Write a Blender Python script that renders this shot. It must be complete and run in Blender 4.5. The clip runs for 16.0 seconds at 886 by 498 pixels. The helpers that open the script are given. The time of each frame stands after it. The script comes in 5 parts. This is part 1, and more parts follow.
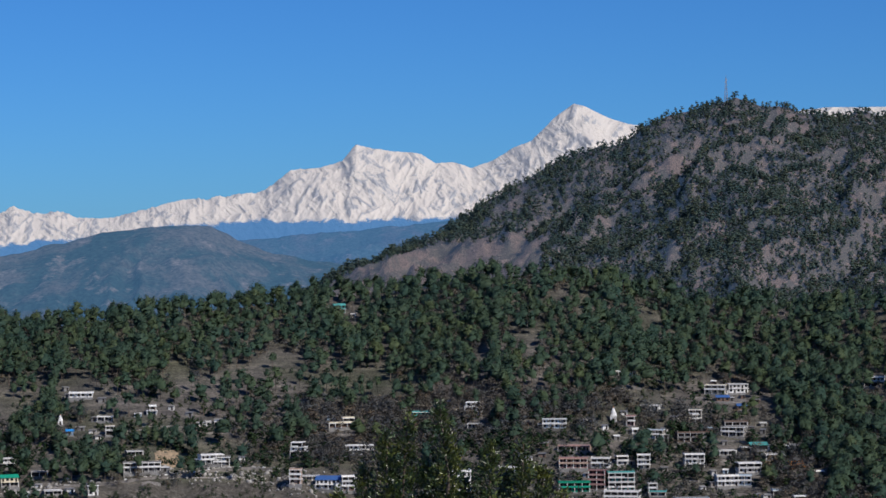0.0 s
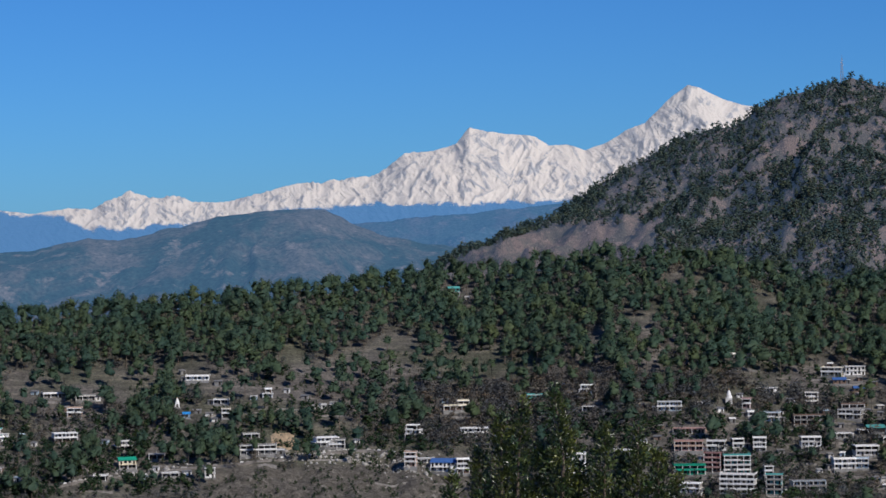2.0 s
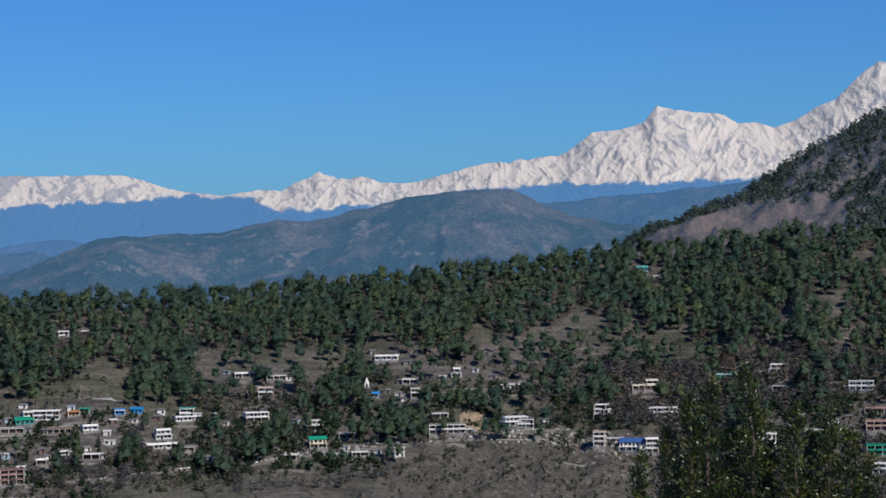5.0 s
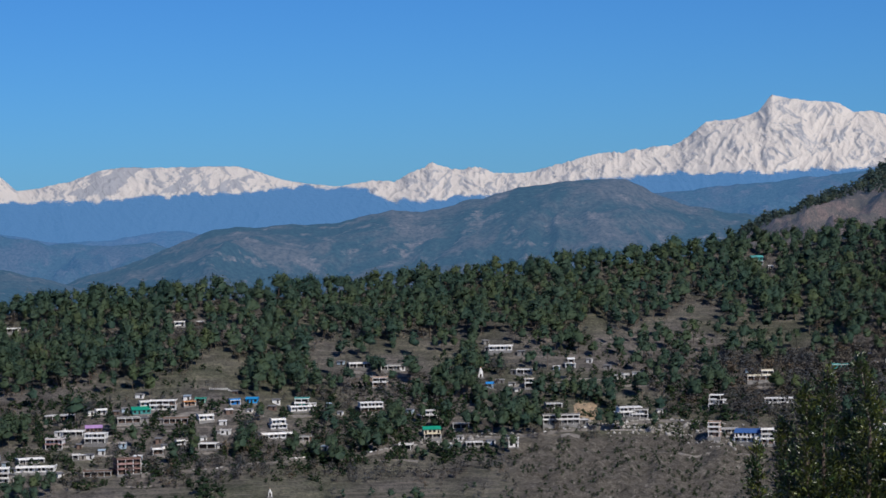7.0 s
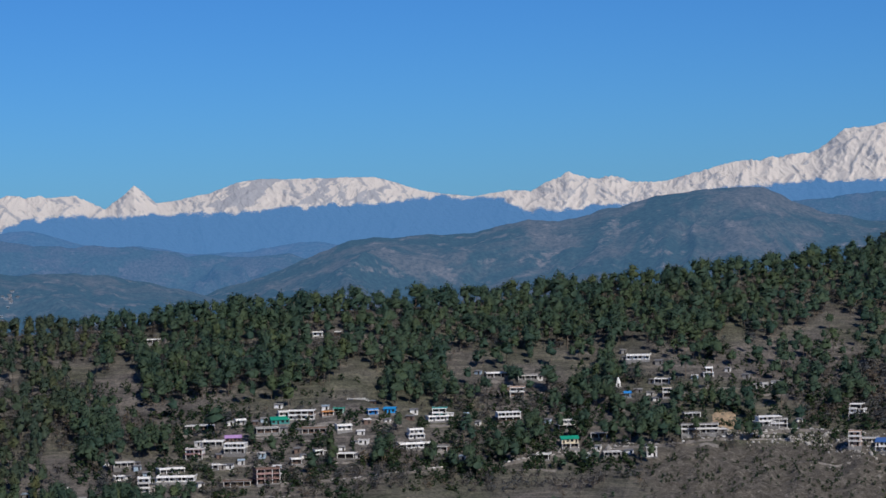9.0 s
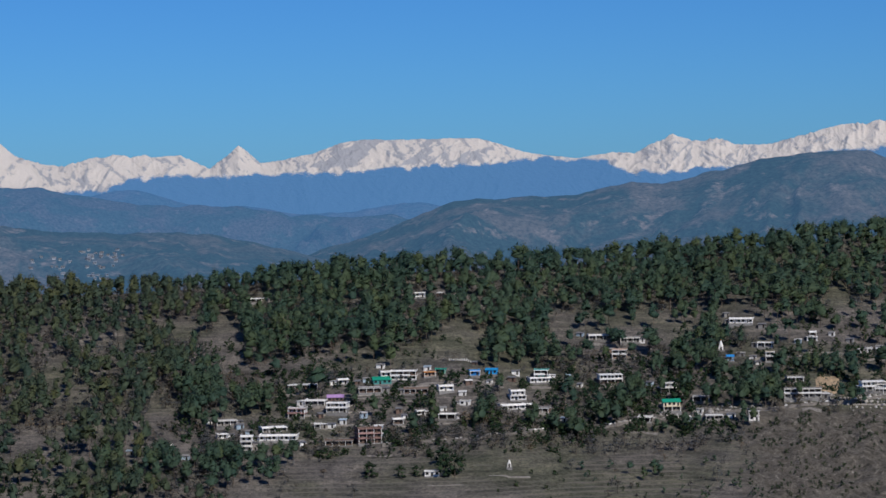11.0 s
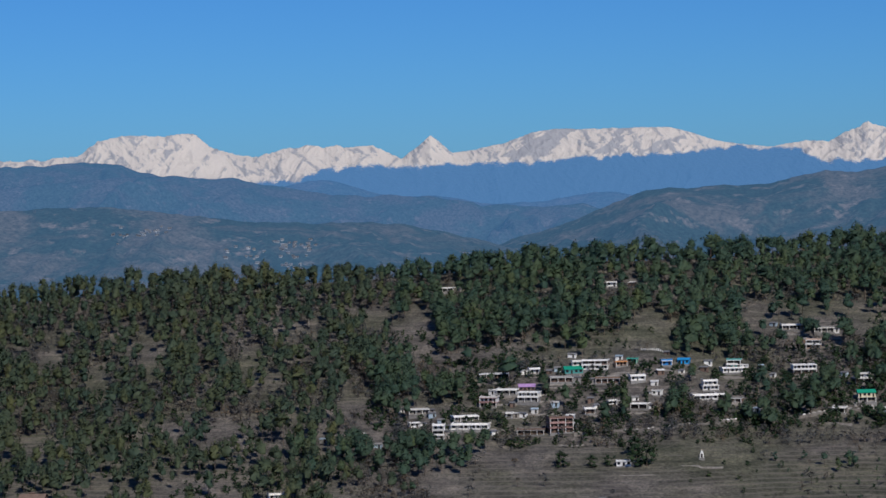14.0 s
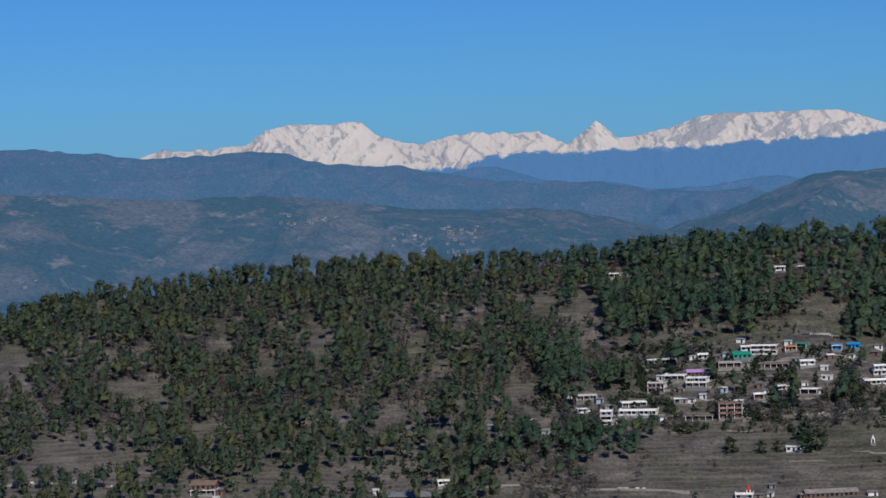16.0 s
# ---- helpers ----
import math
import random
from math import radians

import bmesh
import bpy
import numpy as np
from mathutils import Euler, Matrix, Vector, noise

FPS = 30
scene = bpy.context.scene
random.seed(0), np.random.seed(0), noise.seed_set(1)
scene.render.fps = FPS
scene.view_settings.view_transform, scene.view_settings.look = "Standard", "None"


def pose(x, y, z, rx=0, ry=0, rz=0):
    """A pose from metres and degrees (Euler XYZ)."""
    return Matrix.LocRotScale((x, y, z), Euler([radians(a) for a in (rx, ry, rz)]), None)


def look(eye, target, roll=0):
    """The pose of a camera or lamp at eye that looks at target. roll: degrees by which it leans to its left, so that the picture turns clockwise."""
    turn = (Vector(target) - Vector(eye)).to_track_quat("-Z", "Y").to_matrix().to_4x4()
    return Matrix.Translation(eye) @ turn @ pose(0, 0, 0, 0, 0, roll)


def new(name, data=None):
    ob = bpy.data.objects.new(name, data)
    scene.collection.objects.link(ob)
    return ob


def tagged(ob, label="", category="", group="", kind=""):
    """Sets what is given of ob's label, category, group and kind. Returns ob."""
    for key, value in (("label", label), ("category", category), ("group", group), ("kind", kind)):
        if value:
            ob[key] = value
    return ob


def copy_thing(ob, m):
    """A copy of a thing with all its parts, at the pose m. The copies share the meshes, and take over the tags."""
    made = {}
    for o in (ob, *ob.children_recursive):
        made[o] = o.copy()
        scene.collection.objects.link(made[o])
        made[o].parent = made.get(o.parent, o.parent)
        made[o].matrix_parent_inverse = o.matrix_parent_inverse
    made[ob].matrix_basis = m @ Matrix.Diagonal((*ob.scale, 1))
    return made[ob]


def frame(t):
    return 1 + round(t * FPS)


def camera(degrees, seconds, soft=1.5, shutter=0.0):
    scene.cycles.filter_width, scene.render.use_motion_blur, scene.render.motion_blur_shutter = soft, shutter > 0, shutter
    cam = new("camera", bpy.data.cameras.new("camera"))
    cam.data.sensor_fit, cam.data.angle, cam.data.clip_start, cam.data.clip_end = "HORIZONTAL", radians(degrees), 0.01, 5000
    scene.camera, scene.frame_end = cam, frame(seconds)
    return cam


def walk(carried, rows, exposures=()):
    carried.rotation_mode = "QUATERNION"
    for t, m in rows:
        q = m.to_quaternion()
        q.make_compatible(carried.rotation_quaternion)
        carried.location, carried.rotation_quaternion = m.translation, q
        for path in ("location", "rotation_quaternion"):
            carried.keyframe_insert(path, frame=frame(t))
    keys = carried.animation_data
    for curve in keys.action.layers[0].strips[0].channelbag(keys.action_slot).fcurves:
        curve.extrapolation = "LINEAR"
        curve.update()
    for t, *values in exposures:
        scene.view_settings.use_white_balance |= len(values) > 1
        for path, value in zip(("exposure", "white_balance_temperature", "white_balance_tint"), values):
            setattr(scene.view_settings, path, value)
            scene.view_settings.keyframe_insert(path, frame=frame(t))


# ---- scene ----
cam = camera(21.2, 16.0, soft=1.55)
EYE = 1.6
ROWS = [
    (0.0, 0.000, 0.000, 0.500),
    (0.5, 0.662, -0.209, 0.624),
    (1.0, 1.611, -0.348, 0.627),
    (1.5, 2.227, -0.300, 0.601),
    (2.0, 2.757, -0.388, 0.732),
    (2.5, 3.575, -0.493, 0.780),
    (3.0, 4.716, -0.559, 0.859),
    (5.5, 8.164, -1.016, 1.179),
    (6.0, 9.203, -1.206, 1.286),
    (6.5, 9.647, -0.998, 1.238),
    (7.0, 10.043, -0.990, 1.237),
    (7.5, 10.600, -1.085, 1.366),
    (8.0, 11.900, -0.922, 1.483),
    (8.5, 12.789, -0.640, 1.579),
    (11.0, 15.840, -1.550, 1.229),
    (11.5, 16.976, -1.744, 1.197),
    (12.0, 17.799, -1.607, 1.216),
    (12.5, 18.560, -1.610, 1.298),
    (13.0, 19.287, -1.759, 1.337),
    (13.5, 19.957, -1.796, 1.251),
    (14.0, 20.467, -1.700, 1.425),
    (14.5, 21.139, -1.781, 1.742),
    (15.0, 22.159, -2.003, 1.942),
    (15.5, 23.540, -1.964, 1.993),
    (16.0, 24.476, -1.916, 2.006),
]
walk(cam, [(t, pose(0, 0, EYE, 90 + pitch, lean, yaw)) for t, yaw, pitch, lean in ROWS], [(0.0, 0.10, 6200, 10), (3.0, 0.08, 6200, 10), (8.0, 0.0, 6200, 10), (12.0, -0.08, 6200, 10), (16.0, -0.10, 6200, 10)])
# ---- daylight: clear sky, sun high on the right, a little behind the viewer ----
SUN_AZ, SUN_EL = -138.0, 40.0
world = bpy.data.worlds.new("clear_sky")
scene.world = world
world.use_nodes = True
wn, wl = world.node_tree.nodes, world.node_tree.links
sky = wn.new("ShaderNodeTexSky")
sky.sky_type, sky.sun_disc = "NISHITA", False
sky.sun_elevation, sky.sun_rotation = radians(SUN_EL), radians(-SUN_AZ)
sky.altitude, sky.air_density, sky.dust_density, sky.ozone_density = 1800, 1.0, 1.0, 6.0
deep = wn.new("ShaderNodeMixRGB")
deep.blend_type, deep.inputs[0].default_value, deep.inputs[2].default_value = "MULTIPLY", 1.0, (0.35, 0.725, 1.14, 1)
wl.new(sky.outputs[0], deep.inputs[1])
wl.new(deep.outputs[0], wn["Background"].inputs[0])
wn["Background"].inputs[1].default_value = 0.070
sun = new("sun", bpy.data.lights.new("sun", "SUN"))
sun.data.energy, sun.data.angle, sun.data.color = 3.6, radians(0.53), (1.0, 0.92, 0.81)
sun_way = Vector((-math.sin(radians(SUN_AZ)) * math.cos(radians(SUN_EL)), math.cos(radians(SUN_AZ)) * math.cos(radians(SUN_EL)), math.sin(radians(SUN_EL))))
sun.matrix_world = look(sun_way * 100, (0, 0, 0))
# ---- shape of the land: azimuth in degrees to the left of north, distance from the viewpoint, height ----
def lattice(ix, iy, seed):
    n = (ix.astype(np.int64) + 5003) * 73856093 ^ (iy.astype(np.int64) + 7001) * 19349663 ^ (seed + 11) * 83492791
    n = (n & 0x7FFFFFFF) * 48271 % 2147483647
    n = ((n ^ (n >> 11)) * 69621) % 2147483647
    return ((n ^ (n >> 7)) & 0xFFFF) / 65535.0


def value_noise(x, y, seed=0):
    x, y = np.broadcast_arrays(np.asarray(x, float), np.asarray(y, float))
    ix, iy = np.floor(x), np.floor(y)
    fx, fy = x - ix, y - iy
    fx, fy = fx * fx * (3 - 2 * fx), fy * fy * (3 - 2 * fy)
    a, b = lattice(ix, iy, seed), lattice(ix + 1, iy, seed)
    c, d = lattice(ix, iy + 1, seed), lattice(ix + 1, iy + 1, seed)
    return (a + (b - a) * fx) * (1 - fy) + (c + (d - c) * fx) * fy


def fractal(x, y, octaves=5, seed=0, gain=0.5):
    total, amp, norm = 0.0, 1.0, 0.0
    for k in range(octaves):
        total = total + amp * (value_noise(np.asarray(x) * 2 ** k, np.asarray(y) * 2 ** k, seed + 17 * k) - 0.5)
        norm, amp = norm + amp, amp * gain
    return 2 * total / norm


def ridged(x, y, octaves=5, seed=0, gain=0.55):
    total, amp, norm = 0.0, 1.0, 0.0
    for k in range(octaves):
        v = 1 - np.abs(2 * value_noise(np.asarray(x) * 2 ** k, np.asarray(y) * 2 ** k, seed + 31 * k) - 1)
        total, norm, amp = total + amp * v * v, norm + amp, amp * gain
    return total / norm


def smooth(a, b, v):
    s = np.clip((np.asarray(v, float) - a) / (b - a), 0, 1)
    return s * s * (3 - 2 * s)


def skyline(text):
    """A ridge line from its summits and saddles: azimuth,elevation pairs in degrees."""
    p = np.array([[float(v) for v in q.split(",")] for q in text.split()])
    return p[:, 0], p[:, 1]


CREST = skyline("-60,-3 -25,-1.2 -10.6,-1.05 -8.4,-1.11 -5.9,-0.99 -4.7,-0.76 -3.8,-0.48 -2.3,-0.38 -0.5,-0.42 1.2,-0.65 3.1,-0.76 4.8,-0.95 6.6,-1.13 "
                "8.2,-1.28 10.4,-1.48 12.6,-1.6 14.8,-1.64 16.8,-1.68 18.5,-1.74 21.8,-1.97 24.4,-2.05 26,-1.95 27.5,-2.02 29.8,-2.25 31.2,-2.38 32.9,-2.42 34,-2.75 36,-3.1 42,-4.2 70,-6")
FOOT_R, FOOT_EL, PINE = 1150.0, -8.7, 11.3


def crest_r(az):
    return 1610 + 45 * np.sin(np.asarray(az) * 0.21 + 1.0) + 20 * np.sin(np.asarray(az) * 0.67)


def slope_share(az, r):
    return (r - FOOT_R) / (crest_r(az) - FOOT_R)


def ground(az, r, mask=False):
    """Height of the ground at azimuth az (degrees) and distance r (metres) from the viewpoint; or, as a mask, where it is broken rock."""
    az, r = np.broadcast_arrays(np.asarray(az, float), np.asarray(r, float))
    x, y = -r * np.sin(np.radians(az)), r * np.cos(np.radians(az))
    rc = crest_r(az)
    zc = rc * np.tan(np.radians(np.interp(az, *CREST))) - PINE + EYE
    # spurs and gullies run down the village slope
    s = np.clip((r - FOOT_R) / (rc - FOOT_R), 0, 1)
    el0, el1 = FOOT_EL, np.degrees(np.arctan2(zc - EYE, rc))
    z = EYE + r * np.tan(np.radians(el0 + (el1 - el0) * s ** 0.92))
    hump = s * (1 - s) * 4
    z = z + hump * (7 * fractal(az * 0.35, r * 0.004, 3, 5) + 2.2 * fractal(x * 0.03, y * 0.03, 3, 9))
    # broken rock on the cut slope below the road
    rock = smooth(9.2, 8.0, az) * smooth(1.0, 2.4, az) * (1 - smooth(0.385, 0.425, s)) * smooth(0.0, 0.03, s)
    across = np.radians(az) * 1250 + 9 * fractal(x * 0.02, y * 0.02, 2, 43)
    z = z + rock * (5.0 * ridged(across / 30, r / 120, 3, 47) + 6.0 * ridged(x * 0.075, y * 0.06, 4, 49, 0.65) - 5.0)
    if mask:
        return rock
    # terraced fields
    field = smooth(-1.1, -0.7, fractal(x * 0.006, y * 0.006, 2, 21)) * smooth(0.0, 0.04, s) * (1 - smooth(0.66, 0.78, s)) * (1 - rock)
    step = 1.4
    zt = (z + 1.2 * fractal(x * 0.01, y * 0.01, 2, 41)) / step
    part_of = zt - np.floor(zt)
    z = z + field * step * 0.95 * (smooth(0.5, 0.78, part_of) - part_of)
    # valley between the viewpoint and the slope, and the far side of the ridge
    zf = EYE + FOOT_R * np.tan(np.radians(FOOT_EL))
    front = smooth(-0.3, 0.25, np.cos(np.radians(az - 12)))
    down = -0.36 * np.maximum(r - 5, 0) - 0.0
    near = np.maximum(down, -200 + 6 * fractal(x * 0.008, y * 0.008, 3, 3))
    near = np.where(r > 900, near + (zf - near) * smooth(900, FOOT_R, r), near)
    up = 0.10 * np.maximum(r - 5, 0) * np.exp(-r / 900.0) + 0.3 * fractal(x * 0.05, y * 0.05, 2, 7)
    zin = np.where(r < FOOT_R, near, z)
    far = zc - (r - rc) * 0.62
    far = np.maximum(far, -265 + 18 * fractal(x * 0.002, y * 0.002, 3, 13))
    zin = np.where(r > rc, far, zin)
    return zin * front + up * (1 - front)


def ground_xy(x, y):
    return float(ground(math.degrees(math.atan2(-x, y)), math.hypot(x, y)))
# ---- materials ----
def nodes_of(name, rough=0.85):
    m = bpy.data.materials.new(name)
    m.use_nodes = True
    n, l = m.node_tree.nodes, m.node_tree.links
    b = n["Principled BSDF"]
    b.inputs["Roughness"].default_value = rough
    b.inputs["Specular IOR Level"].default_value = 0.25
    return m, n, l, b


def noise_node(n, l, scale, detail=6, rough=0.6, vec=None, distort=0.0):
    t = n.new("ShaderNodeTexNoise")
    t.inputs["Scale"].default_value, t.inputs["Detail"].default_value, t.inputs["Roughness"].default_value = scale, detail, rough
    t.inputs["Distortion"].default_value = distort
    if vec:
        l.new(vec, t.inputs["Vector"])
    return t.outputs["Fac"]


def ramp(n, l, fac, *stops):
    r = n.new("ShaderNodeValToRGB")
    r.color_ramp.elements[0].position, r.color_ramp.elements[0].color = stops[0][0], (*stops[0][1], 1)
    r.color_ramp.elements[1].position, r.color_ramp.elements[1].color = stops[-1][0], (*stops[-1][1], 1)
    for p, c in stops[1:-1]:
        e = r.color_ramp.elements.new(p)
        e.color = (*c, 1)
    l.new(fac, r.inputs[0])
    return r.outputs[0]


def mix(n, l, fac, a, b, kind="MIX"):
    m = n.new("ShaderNodeMixRGB")
    m.blend_type = kind
    for sock, v in zip(m.inputs, (fac, a, b)):
        if isinstance(v, (int, float)):
            sock.default_value = v
        elif isinstance(v, tuple):
            sock.default_value = (*v, 1)
        else:
            l.new(v, sock)
    return m.outputs[0]


def position(n):
    return n.new("ShaderNodeNewGeometry").outputs["Position"]


def bump(n, l, b, height, strength, distance):
    t = n.new("ShaderNodeBump")
    t.inputs["Strength"].default_value, t.inputs["Distance"].default_value = strength, distance
    l.new(height, t.inputs["Height"])
    l.new(t.outputs[0], b.inputs["Normal"])


def ground_material():
    m, n, l, b = nodes_of("dry_grass_slope", 0.95)
    p = position(n)
    fine, mid, big = noise_node(n, l, 0.55, 8, 0.75, p), noise_node(n, l, 0.06, 6, 0.65, p), noise_node(n, l, 0.012, 4, 0.55, p)
    soil = ramp(n, l, mid, (0.3, (0.082, 0.075, 0.069)), (0.5, (0.126, 0.114, 0.104)), (0.72, (0.195, 0.176, 0.156)))
    grass = ramp(n, l, mid, (0.35, (0.070, 0.074, 0.052)), (0.65, (0.125, 0.120, 0.088)))
    c = mix(n, l, ramp(n, l, big, (0.44, (0, 0, 0)), (0.62, (1, 1, 1))), soil, grass)
    speck = ramp(n, l, fine, (0.34, (0.40, 0.40, 0.40)), (0.52, (1, 1, 1)), (0.68, (1.65, 1.6, 1.52)))
    c = mix(n, l, 1.0, c, speck, "MULTIPLY")
    # uneven contour lines of dry grass and small banks
    flat = n.new("ShaderNodeVectorMath")
    flat.operation = "MULTIPLY"
    flat.inputs[1].default_value = (0.034, 0.034, 0.55)
    l.new(p, flat.inputs[0])
    lines = noise_node(n, l, 1.0, 5, 0.65, flat.outputs[0])
    c = mix(n, l, 1.0, c, ramp(n, l, lines, (0.36, (0.68, 0.69, 0.67)), (0.5, (1.0, 1.0, 1.0)), (0.64, (1.4, 1.36, 1.3))), "MULTIPLY")
    # terrace risers take a darker colour where steep, treads a lighter one where flat
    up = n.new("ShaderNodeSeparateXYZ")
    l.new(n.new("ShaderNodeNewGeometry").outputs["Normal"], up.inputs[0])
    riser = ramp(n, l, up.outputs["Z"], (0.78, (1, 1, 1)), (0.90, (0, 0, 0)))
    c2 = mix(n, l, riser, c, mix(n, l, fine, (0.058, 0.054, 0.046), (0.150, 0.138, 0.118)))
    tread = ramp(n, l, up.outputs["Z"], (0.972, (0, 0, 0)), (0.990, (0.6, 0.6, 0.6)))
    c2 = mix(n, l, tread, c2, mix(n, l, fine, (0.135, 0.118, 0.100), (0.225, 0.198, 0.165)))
    # grey-brown scree and broken rock on the cut slope
    scree = n.new("ShaderNodeAttribute")
    scree.attribute_name = "rocky"
    crag = noise_node(n, l, 0.30, 9, 0.80, p, 0.8)
    stone = ramp(n, l, crag, (0.36, (0.030, 0.028, 0.022)), (0.47, (0.088, 0.078, 0.064)), (0.56, (0.135, 0.120, 0.100)), (0.68, (0.33, 0.30, 0.26)))
    c2 = mix(n, l, scree.outputs["Fac"], c2, stone)
    l.new(c2, b.inputs["Base Color"])
    bump(n, l, b, mix(n, l, 0.5, fine, crag), 0.9, 1.5)
    return m


def far_hill_material(name, woods, fields, bare, haze_tint, haze_glow, scale=0.01):
    """A distant hillside: woods, fields and bare earth; the haze of the miles between is put in as emission."""
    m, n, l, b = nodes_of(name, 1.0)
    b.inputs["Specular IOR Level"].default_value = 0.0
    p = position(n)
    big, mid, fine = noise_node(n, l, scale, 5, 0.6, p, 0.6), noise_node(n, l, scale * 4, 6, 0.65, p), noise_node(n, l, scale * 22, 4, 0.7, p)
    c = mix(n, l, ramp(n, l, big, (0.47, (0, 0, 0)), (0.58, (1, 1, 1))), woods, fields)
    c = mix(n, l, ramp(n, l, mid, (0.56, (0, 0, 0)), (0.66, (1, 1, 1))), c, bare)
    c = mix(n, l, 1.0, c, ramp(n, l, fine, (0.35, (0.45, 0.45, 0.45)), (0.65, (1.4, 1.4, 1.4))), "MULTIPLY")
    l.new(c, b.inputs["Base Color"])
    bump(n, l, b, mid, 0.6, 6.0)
    b.inputs["Emission Color"].default_value = (*haze_tint, 1)
    b.inputs["Emission Strength"].default_value = haze_glow
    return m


def snow_material():
    """Creamy snow broken by thin ribs of bare rock that run slantwise down the faces, with haze put in as emission."""
    m, n, l, b = nodes_of("snow_and_rock", 0.75)
    b.inputs["Specular IOR Level"].default_value = 0.1
    p = position(n)

    def attribute(key, out="Fac"):
        t = n.new("ShaderNodeAttribute")
        t.attribute_name = key
        return t.outputs[out]

    def calc(op, x, y, z=0.0):
        t = n.new("ShaderNodeMath")
        t.operation = op
        for sock, v in zip(t.inputs, (x, y, z)):
            if isinstance(v, float):
                sock.default_value = v
            else:
                l.new(v, sock)
        return t.outputs[0]

    def gullies(key, scale):
        t = n.new("ShaderNodeTexNoise")
        t.noise_type = "RIDGED_MULTIFRACTAL"
        for name, value in (("Scale", scale), ("Detail", 7.0), ("Roughness", 0.62), ("Lacunarity", 2.1), ("Offset", 0.9), ("Gain", 1.6), ("Distortion", 0.4)):
            t.inputs[name].default_value = value
        l.new(attribute(key, "Vector"), t.inputs["Vector"])
        return t.outputs["Fac"]

    fine, mid = noise_node(n, l, 0.20, 9, 0.70, p, 0.8), noise_node(n, l, 0.012, 6, 0.6, p, 0.8)
    # gullies run down the faces to either hand and meet
    way = ramp(n, l, mid, (0.44, (0, 0, 0)), (0.56, (1, 1, 1)))
    ribs = mix(n, l, way, gullies("slant", 0.020), gullies("counter", 0.024))
    # bare rock shows in the gullies; its colour also makes slanting bands on the flat-topped mountain and puts shade on
    # steep west-facing flanks
    bare = calc("MULTIPLY_ADD", attribute("steep"), 0.42, calc("MULTIPLY_ADD", fine, 0.45, ribs))
    bare = calc("MULTIPLY_ADD", attribute("band"), 1.1, bare)
    rock = ramp(n, l, calc("MULTIPLY", bare, 0.4), (0.56, (0, 0, 0)), (0.70, (0.80, 0.80, 0.80)))
    white = ramp(n, l, fine, (0.3, (0.51, 0.452, 0.390)), (0.6, (0.57, 0.508, 0.442)))
    snow = mix(n, l, rock, white, (0.21, 0.225, 0.26))
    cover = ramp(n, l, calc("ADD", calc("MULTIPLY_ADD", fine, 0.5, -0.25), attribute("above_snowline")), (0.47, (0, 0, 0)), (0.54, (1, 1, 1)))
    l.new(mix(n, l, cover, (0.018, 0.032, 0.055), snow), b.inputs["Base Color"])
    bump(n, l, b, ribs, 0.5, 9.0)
    # haze put in as emission: blue below the snowline, pale grey over snow
    haze_glow = mix(n, l, cover, (0.072, 0.182, 0.36), (0.110, 0.112, 0.122))
    l.new(haze_glow, b.inputs["Emission Color"])
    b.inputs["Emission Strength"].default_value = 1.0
    return m


def foliage_material(name, dark, light, rough=0.7, gloss=0.25, turn=0.5, patch=0.030, depth=0.2):
    m, n, l, b = nodes_of(name, rough)
    b.inputs["Specular IOR Level"].default_value = gloss
    g = n.new("ShaderNodeNewGeometry")
    big = noise_node(n, l, patch, 3, 0.5, g.outputs["Position"])
    c = ramp(n, l, g.outputs["Random Per Island"], (0.0, dark), (turn, tuple(0.6 * p + 0.4 * q for p, q in zip(dark, light))), (1.0, light))
    tone = ramp(n, l, big, (0.34, (1 - depth, 1 - 0.5 * depth, 1 - 0.1 * depth)), (0.5, (1, 1, 1)), (0.66, (1 + 0.8 * depth, 1 + 0.4 * depth, 1 - 0.4 * depth)))
    own = n.new("ShaderNodeAttribute")
    own.attribute_name = "tint"
    single = ramp(n, l, own.outputs["Fac"], (0.0, (1, 1, 1)), (0.05, (0.78, 0.90, 0.95)), (0.5, (0.96, 0.98, 0.98)), (0.85, (1.10, 1.04, 0.92)), (1.0, (1.38, 1.16, 0.86)))
    c = mix(n, l, 1.0, c, tone, "MULTIPLY")
    c = mix(n, l, 1.0, c, single, "MULTIPLY")
    l.new(c, b.inputs["Base Color"])
    # leaves let some light through
    thin, both = n.new("ShaderNodeBsdfTranslucent"), n.new("ShaderNodeMixShader")
    l.new(c, thin.inputs["Color"])
    both.inputs[0].default_value = 0.38
    l.new(b.outputs[0], both.inputs[1])
    l.new(thin.outputs[0], both.inputs[2])
    l.new(both.outputs[0], n["Material Output"].inputs["Surface"])
    return m


def plain(name, colour, rough=0.8, grime=0.35, metal=0.0):
    m, n, l, b = nodes_of(name, rough)
    b.inputs["Metallic"].default_value = metal
    p = position(n)
    stain, grain = noise_node(n, l, 0.5, 6, 0.65, p), noise_node(n, l, 3.0, 4, 0.6, p)
    low = tuple(v * (1 - grime) for v in colour)
    c = ramp(n, l, mix(n, l, 0.4, stain, grain), (0.38, low), (0.58, colour))
    own = n.new("ShaderNodeObjectInfo").outputs["Random"]
    c = mix(n, l, 1.0, c, ramp(n, l, own, (0.0, (0.68, 0.67, 0.66)), (0.55, (1, 1, 1)), (1.0, (1.04, 1.03, 1.0))), "MULTIPLY")
    l.new(c, b.inputs["Base Color"])
    return m


def glass_material():
    m, n, l, b = nodes_of("window_glass", 0.12)
    b.inputs["Base Color"].default_value = (0.02, 0.024, 0.03, 1)
    b.inputs["Specular IOR Level"].default_value = 0.5
    return m


